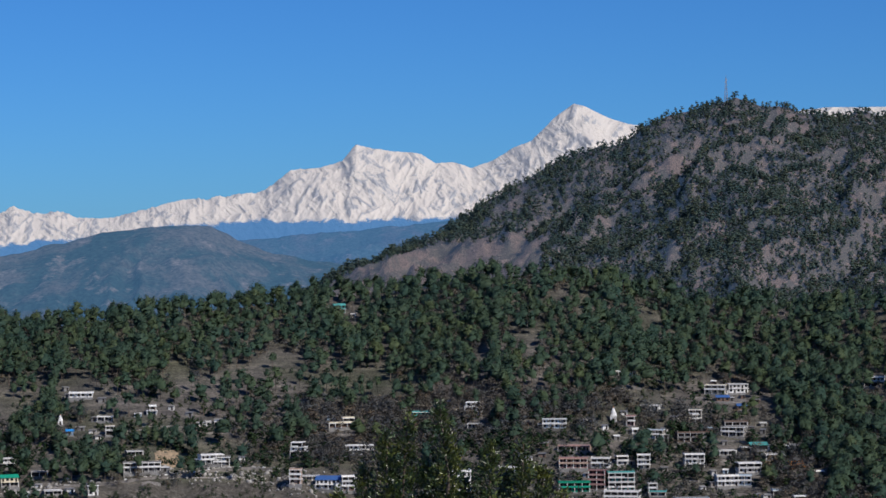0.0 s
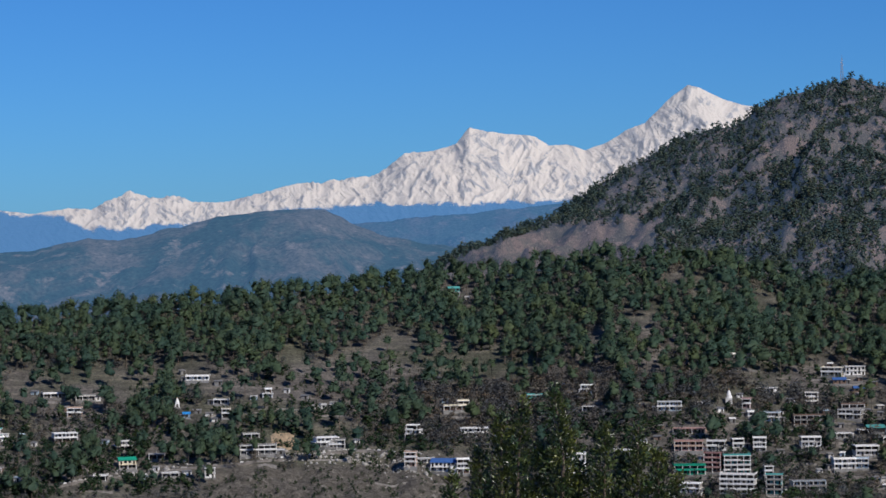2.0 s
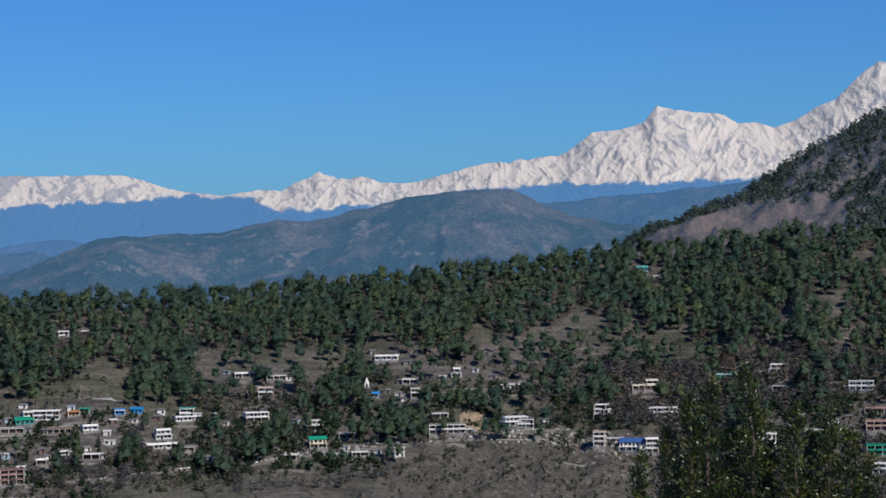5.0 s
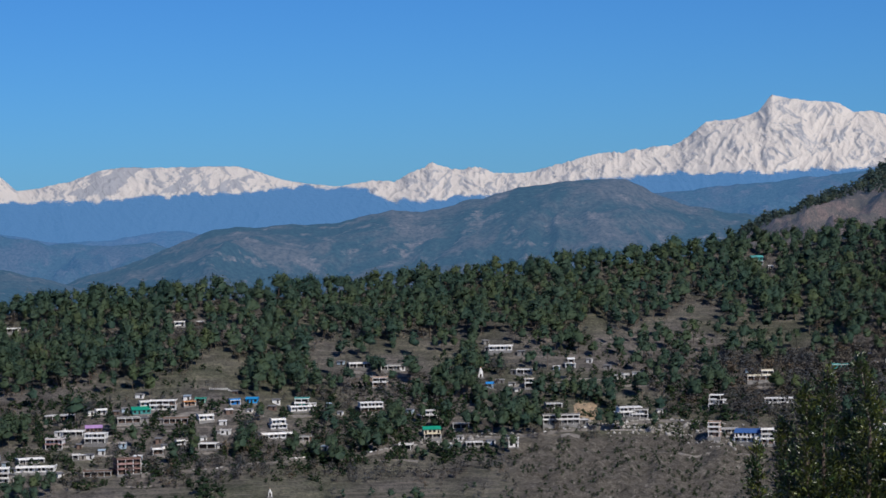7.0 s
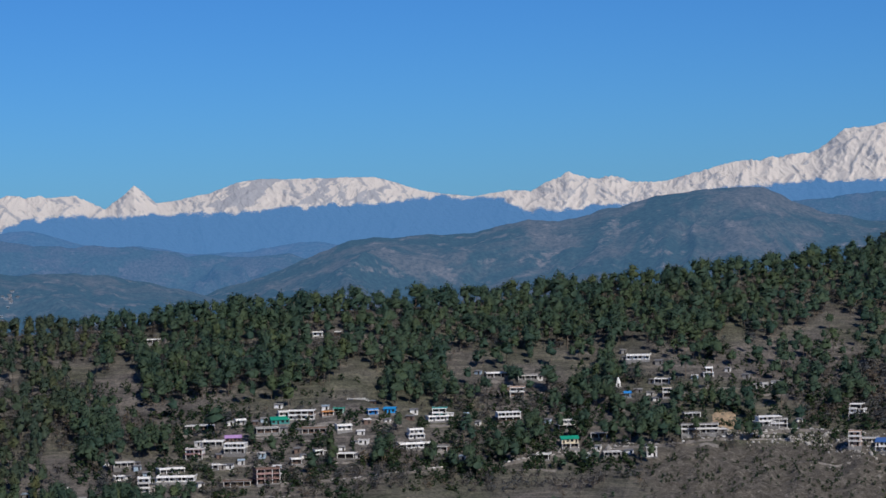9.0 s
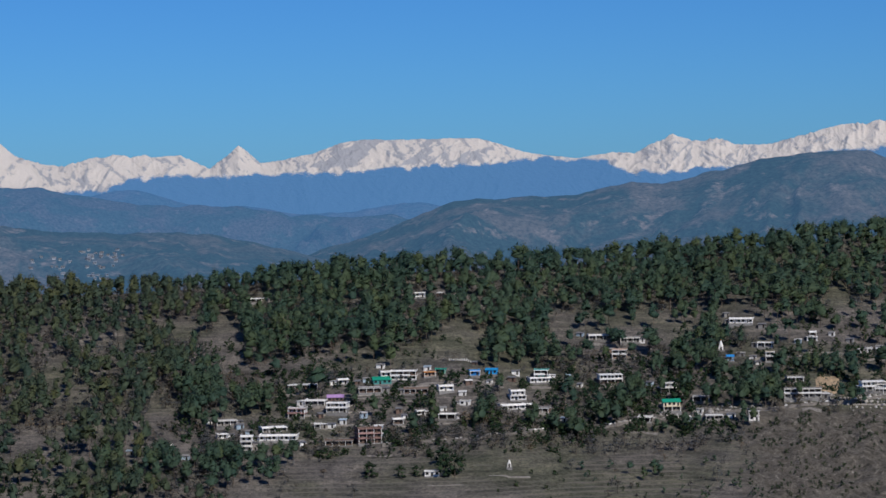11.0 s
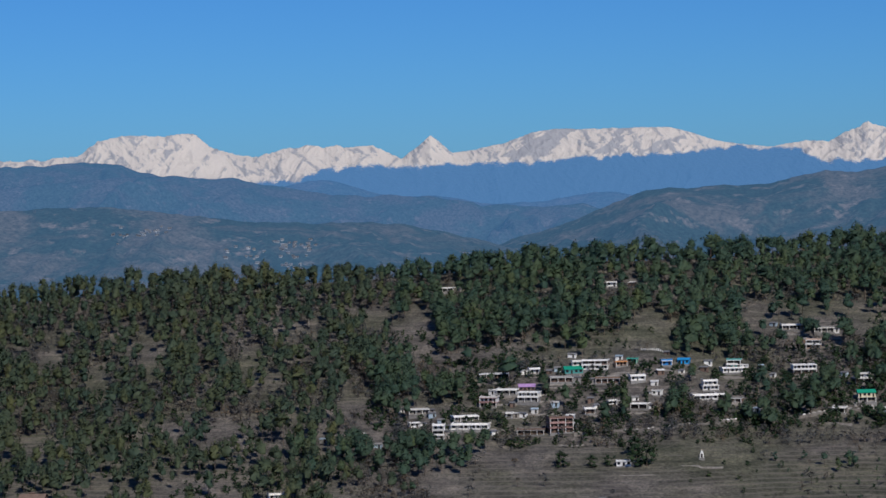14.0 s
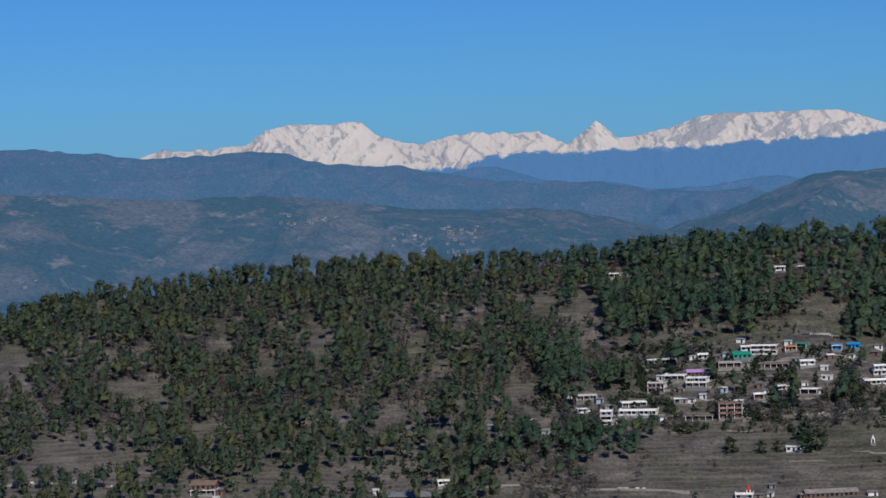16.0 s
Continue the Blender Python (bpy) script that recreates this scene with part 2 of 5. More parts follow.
MAT = {
    "ground": ground_material(),
    "snow": snow_material(),
    "pine": foliage_material("pine_needles", (0.062, 0.104, 0.070), (0.084, 0.130, 0.080)),
    "pine_dry": foliage_material("dry_pine_needles", (0.070, 0.098, 0.064), (0.096, 0.124, 0.076)),
    # bluer copy of the needles puts the hill's haze into their colour
    "pine_haze": foliage_material("pine_needles_hazy", (0.062, 0.096, 0.086), (0.088, 0.122, 0.102)),
    "broadleaf": foliage_material("broad_leaves", (0.020, 0.042, 0.022), (0.050, 0.085, 0.036)),
    "twigs": foliage_material("bare_twigs", (0.108, 0.100, 0.096), (0.172, 0.160, 0.153)),
    # strong light and dark patches put sunlit and shaded clumps into the leaf colour
    "leaf_near": foliage_material("sunlit_leaves", (0.012, 0.021, 0.007), (0.165, 0.210, 0.056), 0.34, 0.9, 0.52, 2.2, 0.55),
    "bark": plain("pine_bark", (0.20, 0.155, 0.125), 0.95, 0.5),
    "white": plain("white_limewash", (0.88, 0.86, 0.83), 0.8, 0.3),
    "cream": plain("cream_paint", (0.72, 0.64, 0.48), 0.8, 0.25),
    "peach": plain("peach_paint", (0.52, 0.37, 0.29), 0.8, 0.4),
    "pink": plain("pink_paint", (0.44, 0.27, 0.25), 0.8, 0.4),
    "maroon": plain("maroon_paint", (0.24, 0.09, 0.10), 0.8, 0.3),
    "purple": plain("purple_paint", (0.50, 0.30, 0.58), 0.8, 0.25),
    "teal": plain("teal_paint", (0.10, 0.38, 0.36), 0.75, 0.3),
    "green": plain("green_sheet_metal", (0.02, 0.33, 0.21), 0.5, 0.3),
    "blue": plain("blue_paint", (0.04, 0.27, 0.68), 0.6, 0.2),
    "navy": plain("blue_sheet_metal", (0.06, 0.14, 0.36), 0.5, 0.3),
    "sky_blue": plain("sky_blue_paint", (0.03, 0.36, 0.80), 0.6, 0.2),
    "pale_blue": plain("pale_blue_paint", (0.45, 0.56, 0.66), 0.8, 0.3),
    "grey": plain("bare_concrete", (0.30, 0.29, 0.28), 0.9, 0.4),
    "brown": plain("brown_brick_plaster", (0.22, 0.15, 0.12), 0.9, 0.4),
    "orange": plain("orange_paint", (0.75, 0.28, 0.04), 0.7, 0.3),
    "red": plain("red_paint", (0.65, 0.05, 0.03), 0.6, 0.25),
    "slate": plain("slate_roof", (0.20, 0.20, 0.21), 0.8, 0.4),
    "dark": plain("dark_joinery", (0.035, 0.028, 0.025), 0.6, 0.3),
    "tank": plain("black_plastic", (0.012, 0.012, 0.013), 0.4, 0.2),
    "steel": plain("galvanised_steel", (0.45, 0.40, 0.40), 0.5, 0.2, 0.6),
    "road": plain("dusty_road", (0.36, 0.33, 0.30), 0.95, 0.35),
    "scar": plain("raw_earth", (0.42, 0.31, 0.20), 0.95, 0.4),
    "stone": plain("dry_stone", (0.36, 0.33, 0.30), 0.95, 0.5),
    "pale_stone": plain("pale_broken_stone", (0.52, 0.49, 0.45), 0.95, 0.4),
    # limewash greyed and blued to put distance haze into the colour
    "hazy_wall": plain("hazy_limewash", (0.42, 0.46, 0.52), 0.9, 0.2),
    "glass": glass_material(),
}
# ---- the land ----
def grid_mesh(name, x, y, z, material, wrap=False, smooth_faces=True):
    """A sheet from three arrays of rows and columns."""
    rows, cols = x.shape
    me = bpy.data.meshes.new(name)
    co = np.stack([x, y, z], -1).reshape(-1, 3).astype(np.float32)
    i = np.arange(rows - 1)[:, None] * cols + np.arange(cols - 1 if not wrap else cols)[None, :]
    j = i + 1 if not wrap else np.arange(rows - 1)[:, None] * cols + (np.arange(cols)[None, :] + 1) % cols
    quads = np.stack([i, i + cols, j + cols, j], -1).reshape(-1, 4)
    fill_mesh(me, co, quads)
    me.materials.append(material)
    me.polygons.foreach_set("use_smooth", np.full(len(me.polygons), smooth_faces))
    return new(name, me)


def fill_mesh(me, co, faces):
    """Vertices and faces of one size from arrays."""
    k = faces.shape[1]
    me.vertices.add(len(co))
    me.vertices.foreach_set("co", np.ascontiguousarray(co, np.float32).ravel())
    me.loops.add(faces.size)
    me.loops.foreach_set("vertex_index", np.ascontiguousarray(faces, np.int32).ravel())
    me.polygons.add(len(faces))
    me.polygons.foreach_set("loop_start", np.arange(0, faces.size, k, dtype=np.int32))
    me.update(calc_edges=True)
    me.validate()


def polar(az, r):
    return -r * np.sin(np.radians(az)), r * np.cos(np.radians(az))


azs = np.concatenate([np.arange(-12.5, 38.0, 0.125), np.arange(38.0, 347.5, 4.0)])
rs = np.concatenate([[0.0], np.geomspace(0.6, 1080, 46), np.arange(1090, 1710, 2.4), np.geomspace(1720, 4950, 26)])
A, R = np.meshgrid(azs, rs)
gx, gy = polar(A, R)
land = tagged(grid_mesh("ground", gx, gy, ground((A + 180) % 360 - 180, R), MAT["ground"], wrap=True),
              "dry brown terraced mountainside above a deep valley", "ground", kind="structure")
rocky = land.data.attributes.new("rocky", "FLOAT", "POINT")
rocky.data.foreach_set("value", (ground((A + 180) % 360 - 180, R, mask=True) * (R < 1600)).ravel().astype(np.float32))


def hill_surface(line, r_foot, r_crest, z_foot, spur, spur_size, rough, seed, shape):
    """The surface of a hill whose crest follows a sky line, with spurs and gullies down its front and a back that falls away."""
    def surface(A, U):
        zc = EYE + r_crest * np.tan(np.radians(np.interp(A, *line))) + rough * 0.5 * fractal(A * 2.2, A * 0 + seed, 4, seed)
        z = z_foot + (zc - z_foot) * np.clip(U, 0, 1) ** shape - np.maximum(U - 1, 0) * 2.2 * np.abs(zc - z_foot)
        body = smooth(0, 0.25, U) * smooth(0, 0.22, 1 - U)
        side, deep = A * r_crest * 0.0175, U * (r_crest - r_foot)
        wx = side + 0.55 * spur_size * fractal(side / spur_size, deep / spur_size, 3, seed + 3) + 0.45 * deep
        wy = deep + 0.55 * spur_size * fractal(side / spur_size + 9, deep / spur_size, 3, seed + 4)
        z = z + body * (spur * (ridged(wx / spur_size, wy / (2.4 * spur_size), 5, seed, 0.5) - 0.42) + rough * fractal(side / 40, deep / 40, 4, seed + 5))
        r = r_foot + (r_crest - r_foot) * U
        x, y = polar(A, r)
        return x, y, z
    return surface


def hillside(name, label, line, r_foot, r_crest, z_foot, material, spur=40.0, spur_size=200.0, rough=10.0, seed=0, shape=1.0, step=0.06):
    surface = hill_surface(line, r_foot, r_crest, z_foot, spur, spur_size, rough, seed, shape)
    A, U = np.meshgrid(np.arange(line[0][0], line[0][-1] + step, step), np.concatenate([np.linspace(0, 1, 70), np.linspace(1.03, 1.35, 4)]))
    tagged(grid_mesh(name, *surface(A, U), material), label, "hill", kind="structure")
    return surface


BROWN = skyline("-16,2.3 -12.5,2.83 -10.6,3.08 -8.9,3.15 -8.1,3.34 -7.1,3.55 -6.4,3.41 -5.4,3.09 -4.5,2.66 -3,2.15 -1.6,1.47 -0.5,0.79 0.3,0.35 1.1,-0.03 2.7,-0.6 3.6,-1.25 5,-2.4")
KNOB = skyline("-4,-1.6 0.2,-0.81 1.2,-0.52 2.5,-0.37 3.6,-0.16 4.3,-0.02 4.8,0.16 5.2,0.4 5.6,0.59 6.2,0.62 7,0.58 8.2,0.46 9.3,0.2 10.6,-0.11 11.3,-0.02 12.6,-0.32 13.8,-0.32 15.6,-0.4 16.2,-0.63 17.3,-1.08 18.7,-1.48 20.7,-2.08 23,-2.8")
BEHIND = skyline("-4,0.8 -1.6,0.82 0.2,0.64 1.1,0.57 2.5,0.42 3.6,0.35 4.8,0.26 6.6,0.1 9,-0.6")
FAR_VALLEY = skyline("10,-1.8 11.2,-1.5 13.9,-0.89 16.2,-0.43 16.8,-0.4 18,-0.59 19.3,-0.64 20.7,-0.41 23,-0.4")
MIDDLE = skyline("13.5,-1.3 14.8,-0.95 16.4,-0.9 17.1,-0.66 18.2,-0.72 19.5,-0.67 20.7,-0.42 22.9,-0.34 24.8,-0.02 25.9,0.18 26.4,0.14 27.7,0.26 29.7,0.13 31.3,0.05 35,-0.02 40,-0.2")
VILLAGE_HILL = skyline("16,-3.2 17.3,-2.55 18.9,-1.71 19.8,-1.45 21.6,-1.03 22.9,-1.01 25.4,-0.93 27.6,-0.59 28.6,-0.48 31.1,-0.52 32.4,-0.4 35.1,-0.24 41,-0.1")
WEST = skyline("23,-1.2 24.8,-0.39 26.7,0.09 27.5,0.3 28.3,0.54 29.7,0.56 30.6,0.5 31.6,0.5 33.3,0.71 34.3,0.85 35,0.81 38,0.9 42,0.6")
PURPLE = skyline("20,-1.2 21.5,-0.5 22.5,-0.17 23.2,0.03 23.7,0.04 24.5,-0.12 26,-0.5 27,-0.9")

# the east hill's haze is put in as faint blue emission
brown_mat = far_hill_material("hazy_scrub_hill", (0.100, 0.084, 0.066), (0.160, 0.114, 0.090), (0.240, 0.172, 0.136), (0.06, 0.10, 0.17), 0.36, 0.034)
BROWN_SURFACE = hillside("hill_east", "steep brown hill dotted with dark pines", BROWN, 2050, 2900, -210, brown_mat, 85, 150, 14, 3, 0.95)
# bluer, stronger emission puts more haze on each farther layer
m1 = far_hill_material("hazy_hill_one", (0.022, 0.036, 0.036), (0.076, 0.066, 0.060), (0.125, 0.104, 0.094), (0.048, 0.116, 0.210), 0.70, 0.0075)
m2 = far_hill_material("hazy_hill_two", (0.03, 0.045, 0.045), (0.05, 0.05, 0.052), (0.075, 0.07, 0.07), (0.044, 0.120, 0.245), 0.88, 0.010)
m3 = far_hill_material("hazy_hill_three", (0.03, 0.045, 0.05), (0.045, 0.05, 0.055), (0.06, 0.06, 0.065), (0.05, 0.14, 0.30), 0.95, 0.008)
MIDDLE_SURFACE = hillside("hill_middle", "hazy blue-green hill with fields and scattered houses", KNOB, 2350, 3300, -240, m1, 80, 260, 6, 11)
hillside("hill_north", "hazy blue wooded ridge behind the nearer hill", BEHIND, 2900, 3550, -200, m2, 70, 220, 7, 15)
hillside("hill_valley", "far haze-blue ridge across the valley", FAR_VALLEY, 3300, 3900, -220, m3, 30, 200, 5, 19)
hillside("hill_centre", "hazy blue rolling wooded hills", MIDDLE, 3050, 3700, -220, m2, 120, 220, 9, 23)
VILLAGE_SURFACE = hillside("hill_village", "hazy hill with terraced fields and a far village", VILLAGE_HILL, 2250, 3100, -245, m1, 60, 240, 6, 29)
hillside("hill_purple", "dim hazy violet-blue hill before the snow range", PURPLE, 3500, 3950, -150, m3, 18, 160, 4, 35)
hillside("hill_west", "far haze-blue ridges at the valley's end", WEST, 3300, 4000, -220, m2, 95, 240, 9, 39)

# ---- the snow range ----
EAST_PEAKS = skyline("-18,3 -13,3.2 -10.6,3.28 -9.3,3.3 -8.7,3.25 -6.5,2.7 -4.5,2.97 -4,3.14 -3.5,3.39 -3.2,3.48 -2.8,3.2 -2.4,2.83 -2.15,2.59 -1.74,2.43 -1.2,2.12 -0.71,1.95 -0.24,2.1 0.17,2.07 0.51,2.31 1.13,2.35 1.67,2.46 2.08,2.54 2.43,2.15 3,1.98 3.66,1.96 4,1.66 4.55,1.39 5.2,1.31 6.3,1.22 7.25,1 7.9,0.83 8.7,0.79 9.26,0.96 9.8,0.91 10.28,1.12 10.69,0.91 11.2,0.66")
WEST_PEAKS = skyline("11.7,0.7 12.5,0.58 13.4,0.67 13.9,0.77 14.5,0.97 15,1.1 16.3,1.11 17.2,1.11 17.7,1.14 18.3,1.06 18.9,0.84 19.7,0.68 20.24,0.63 20.51,0.88 20.75,1.06 21.06,0.78 21.47,0.52 22.15,0.81 23.1,0.85 23.8,0.87 24.9,0.66 25.5,0.68 26.07,0.89 26.4,1.21 27.6,1.19 28.3,1.17 28.7,1.14 29.1,0.79 29.8,0.72 30.6,0.61 31.2,0.72 31.5,0.6 32.4,0.29 35,0.2 40,0")
PEAKS = tuple(np.concatenate(q) for q in zip(EAST_PEAKS, WEST_PEAKS))
SNOWLINE = skyline("-18,1.6 -4.5,1.45 -0.2,0.68 1.1,0.78 2.5,0.7 4.1,0.74 6.6,0.59 8.2,0.36 10.4,0.2 11.2,0.16 11.9,0.46 13.4,0.6 14.9,0.47 16.6,0.46 18,0.39 20.1,0.37 21,0.28 22.4,0.36 23.4,0.3 24,-0.03 25.2,0.02 26.4,0.12 31,0.2 40,0.1")


def snow_range():
    a = np.arange(-11.5, 37, 0.022)
    u = np.concatenate([np.linspace(0, 1, 120) ** 0.9, np.linspace(1.02, 1.2, 3)])
    A, U = np.meshgrid(a, u)
    foot, crest, z0 = 4150.0, 4820.0, -120.0
    # the crest is jagged but for the two broad eastern peaks and the flat-topped mountain
    jag = 0.35 + 0.65 * np.maximum(smooth(3.2, 4.2, a) * smooth(12.3, 11.0, a), smooth(20.8, 21.8, a) * smooth(33, 31, a))
    el = np.interp(a, *PEAKS) + jag * (0.05 * fractal(a * 3.0, a * 0, 6, 3, 0.65) + 0.11 * (ridged(a * 2.1, a * 0 + 0.5, 4, 5, 0.6) - 0.42))
    soft = np.convolve(np.pad(el, 58, mode="edge"), np.ones(117) / 117, "valid")
    v = np.clip(U, 0, 1)
    zc = EYE + crest * np.tan(np.radians(soft[None, :] + (el - soft)[None, :] * v ** 5))
    z = z0 + (zc - z0) * v - np.maximum(U - 1, 0) * 300
    body = np.clip(7 * (1 - U), 0, 1) * np.clip(4 * U, 0, 1)
    side, up = A * 84.0, z
    bend = 55 * fractal(side / 130, up / 130, 4, 61)
    main = ridged((side + bend - 0.35 * up) / 170, (up + bend) / 420, 3, 71, 0.5)
    ribs = ridged((side + 0.8 * bend + 0.5 * up) / 74, (up - 0.3 * side) / 130, 4, 75, 0.55)
    fine = ridged((side + 0.6 * bend - 0.7 * up) / 30, (up + 0.5 * side) / 58, 4, 83, 0.6)
    thin = ridged((side + 0.5 * bend + 0.4 * up) / 13, (up - 0.6 * side) / 24, 3, 87, 0.6)
    depth = 50 * (main - 0.4) + 24 * (ribs - 0.4) + 13 * (fine - 0.4) + 6 * (thin - 0.4)
    r = foot + (crest - foot) * U - body * depth
    x, y = polar(A, r)
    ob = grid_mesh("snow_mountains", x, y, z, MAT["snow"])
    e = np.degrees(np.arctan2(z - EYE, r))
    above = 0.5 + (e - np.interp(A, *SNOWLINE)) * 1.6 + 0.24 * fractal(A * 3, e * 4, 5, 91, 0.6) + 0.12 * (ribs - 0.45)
    # one-sided slope: the rock colour darkens flanks turned away from the sun
    steep = smooth(-0.1, 1.2, np.gradient(-depth, 84 * 0.022, axis=1))
    # slanting dark bands of the flat-topped mountain
    tilt = 0.62 * A + e + 0.10 * fractal(A * 2, e * 2, 3, 93)
    band = ridged(tilt * 1.5, (A - 0.6 * e) * 0.30, 4, 95, 0.6)
    band = smooth(0.50, 0.66, band) * smooth(14.2, 15.6, A) * smooth(20.3, 18.6, A) * smooth(0.42, 0.6, e)
    for key, values in (("above_snowline", above), ("steep", steep), ("band", band)):
        at = ob.data.attributes.new(key, "FLOAT", "POINT")
        at.data.foreach_set("value", np.clip(values, 0, 1).ravel().astype(np.float32))
    for key, lean in (("slant", 0.75), ("counter", -0.9)):
        at = ob.data.attributes.new(key, "FLOAT_VECTOR", "POINT")
        way = np.stack([side + lean * up, 0.38 * (up - 0.8 * lean * side), 0 * up], -1)
        at.data.foreach_set("vector", way.ravel().astype(np.float32))
    return tagged(ob, "snow-covered high mountain range with haze-blue lower slopes", "mountains", kind="structure")


snow_range()
# ---- houses ----
def box(bm, x0, x1, y0, y1, z0, z1):
    vs = [bm.verts.new(p) for p in ((x0, y0, z0), (x1, y0, z0), (x1, y1, z0), (x0, y1, z0), (x0, y0, z1), (x1, y0, z1), (x1, y1, z1), (x0, y1, z1))]
    for q in ((0, 3, 2, 1), (4, 5, 6, 7), (0, 1, 5, 4), (1, 2, 6, 5), (2, 3, 7, 6), (3, 0, 4, 7)):
        bm.faces.new([vs[i] for i in q])


def part(name, bm, material, parent, label="", at=None):
    me = bpy.data.meshes.new(name)
    bm.to_mesh(me)
    bm.free()
    me.materials.append(material)
    return put(name, me, parent, label, at)


def put(name, me, parent, label="", at=None):
    ob = new(name, me)
    ob.parent = parent
    if at:
        ob.location = at
    if label:
        tagged(ob, label)
    return ob


def shared(name, material, *boxes):
    bm = bmesh.new()
    for b in boxes:
        box(bm, *b)
    me = bpy.data.meshes.new(name)
    bm.to_mesh(me)
    bm.free()
    me.materials.append(material)
    return me


FRAME = shared("window", MAT["dark"], (-0.75, -0.66, -0.06, 0.1, 0, 1.4), (0.66, 0.75, -0.06, 0.1, 0, 1.4), (-0.66, 0.66, -0.06, 0.1, 0, 0.09), (-0.66, 0.66, -0.06, 0.1, 1.31, 1.4), (-0.04, 0.04, -0.05, 0.1, 0.09, 1.31))
PANE = shared("pane", MAT["glass"], (-0.66, 0.66, 0.0, 0.06, 0.09, 1.31))
DOOR = shared("door", MAT["dark"], (-0.5, 0.5, -0.06, 0.08, 0, 2.05), (-0.42, 0.42, -0.09, -0.06, 0.15, 0.95), (-0.42, 0.42, -0.09, -0.06, 1.1, 1.95))
POST = shared("post", MAT["white"], (-0.14, 0.14, -0.14, 0.14, 0, 2.49))


def tank_mesh():
    bm = bmesh.new()
    bmesh.ops.create_cone(bm, cap_ends=True, segments=14, radius1=0.55, radius2=0.55, depth=1.1, matrix=Matrix.Translation((0, 0, 0.55)))
    bmesh.ops.create_cone(bm, cap_ends=True, segments=14, radius1=0.5, radius2=0.2, depth=0.25, matrix=Matrix.Translation((0, 0, 1.22)))
    me = bpy.data.meshes.new("water_tank")
    bm.to_mesh(me)
    bm.free()
    me.materials.append(MAT["tank"])
    return me


TANK = tank_mesh()
STOREY = 2.65
HOUSE_SPOTS = []


def sheet_roof(bm, w, d, z, rise, over=0.5):
    """A two-sided sheet roof with its ridge along the front, with thickness and closed gables."""
    x, y = w / 2 + over, d / 2 + over
    pts = [(-y, z - 0.1), (0, z + rise), (y, z - 0.1), (y, z - 0.22), (0, z + rise - 0.14), (-y, z - 0.22)]
    a = [bm.verts.new((-x, p, q)) for p, q in pts]
    b = [bm.verts.new((x, p, q)) for p, q in pts]
    for i in range(6):
        bm.faces.new((a[i], b[i], b[(i + 1) % 6], a[(i + 1) % 6]))
    bm.faces.new(a[::-1])
    bm.faces.new(b)


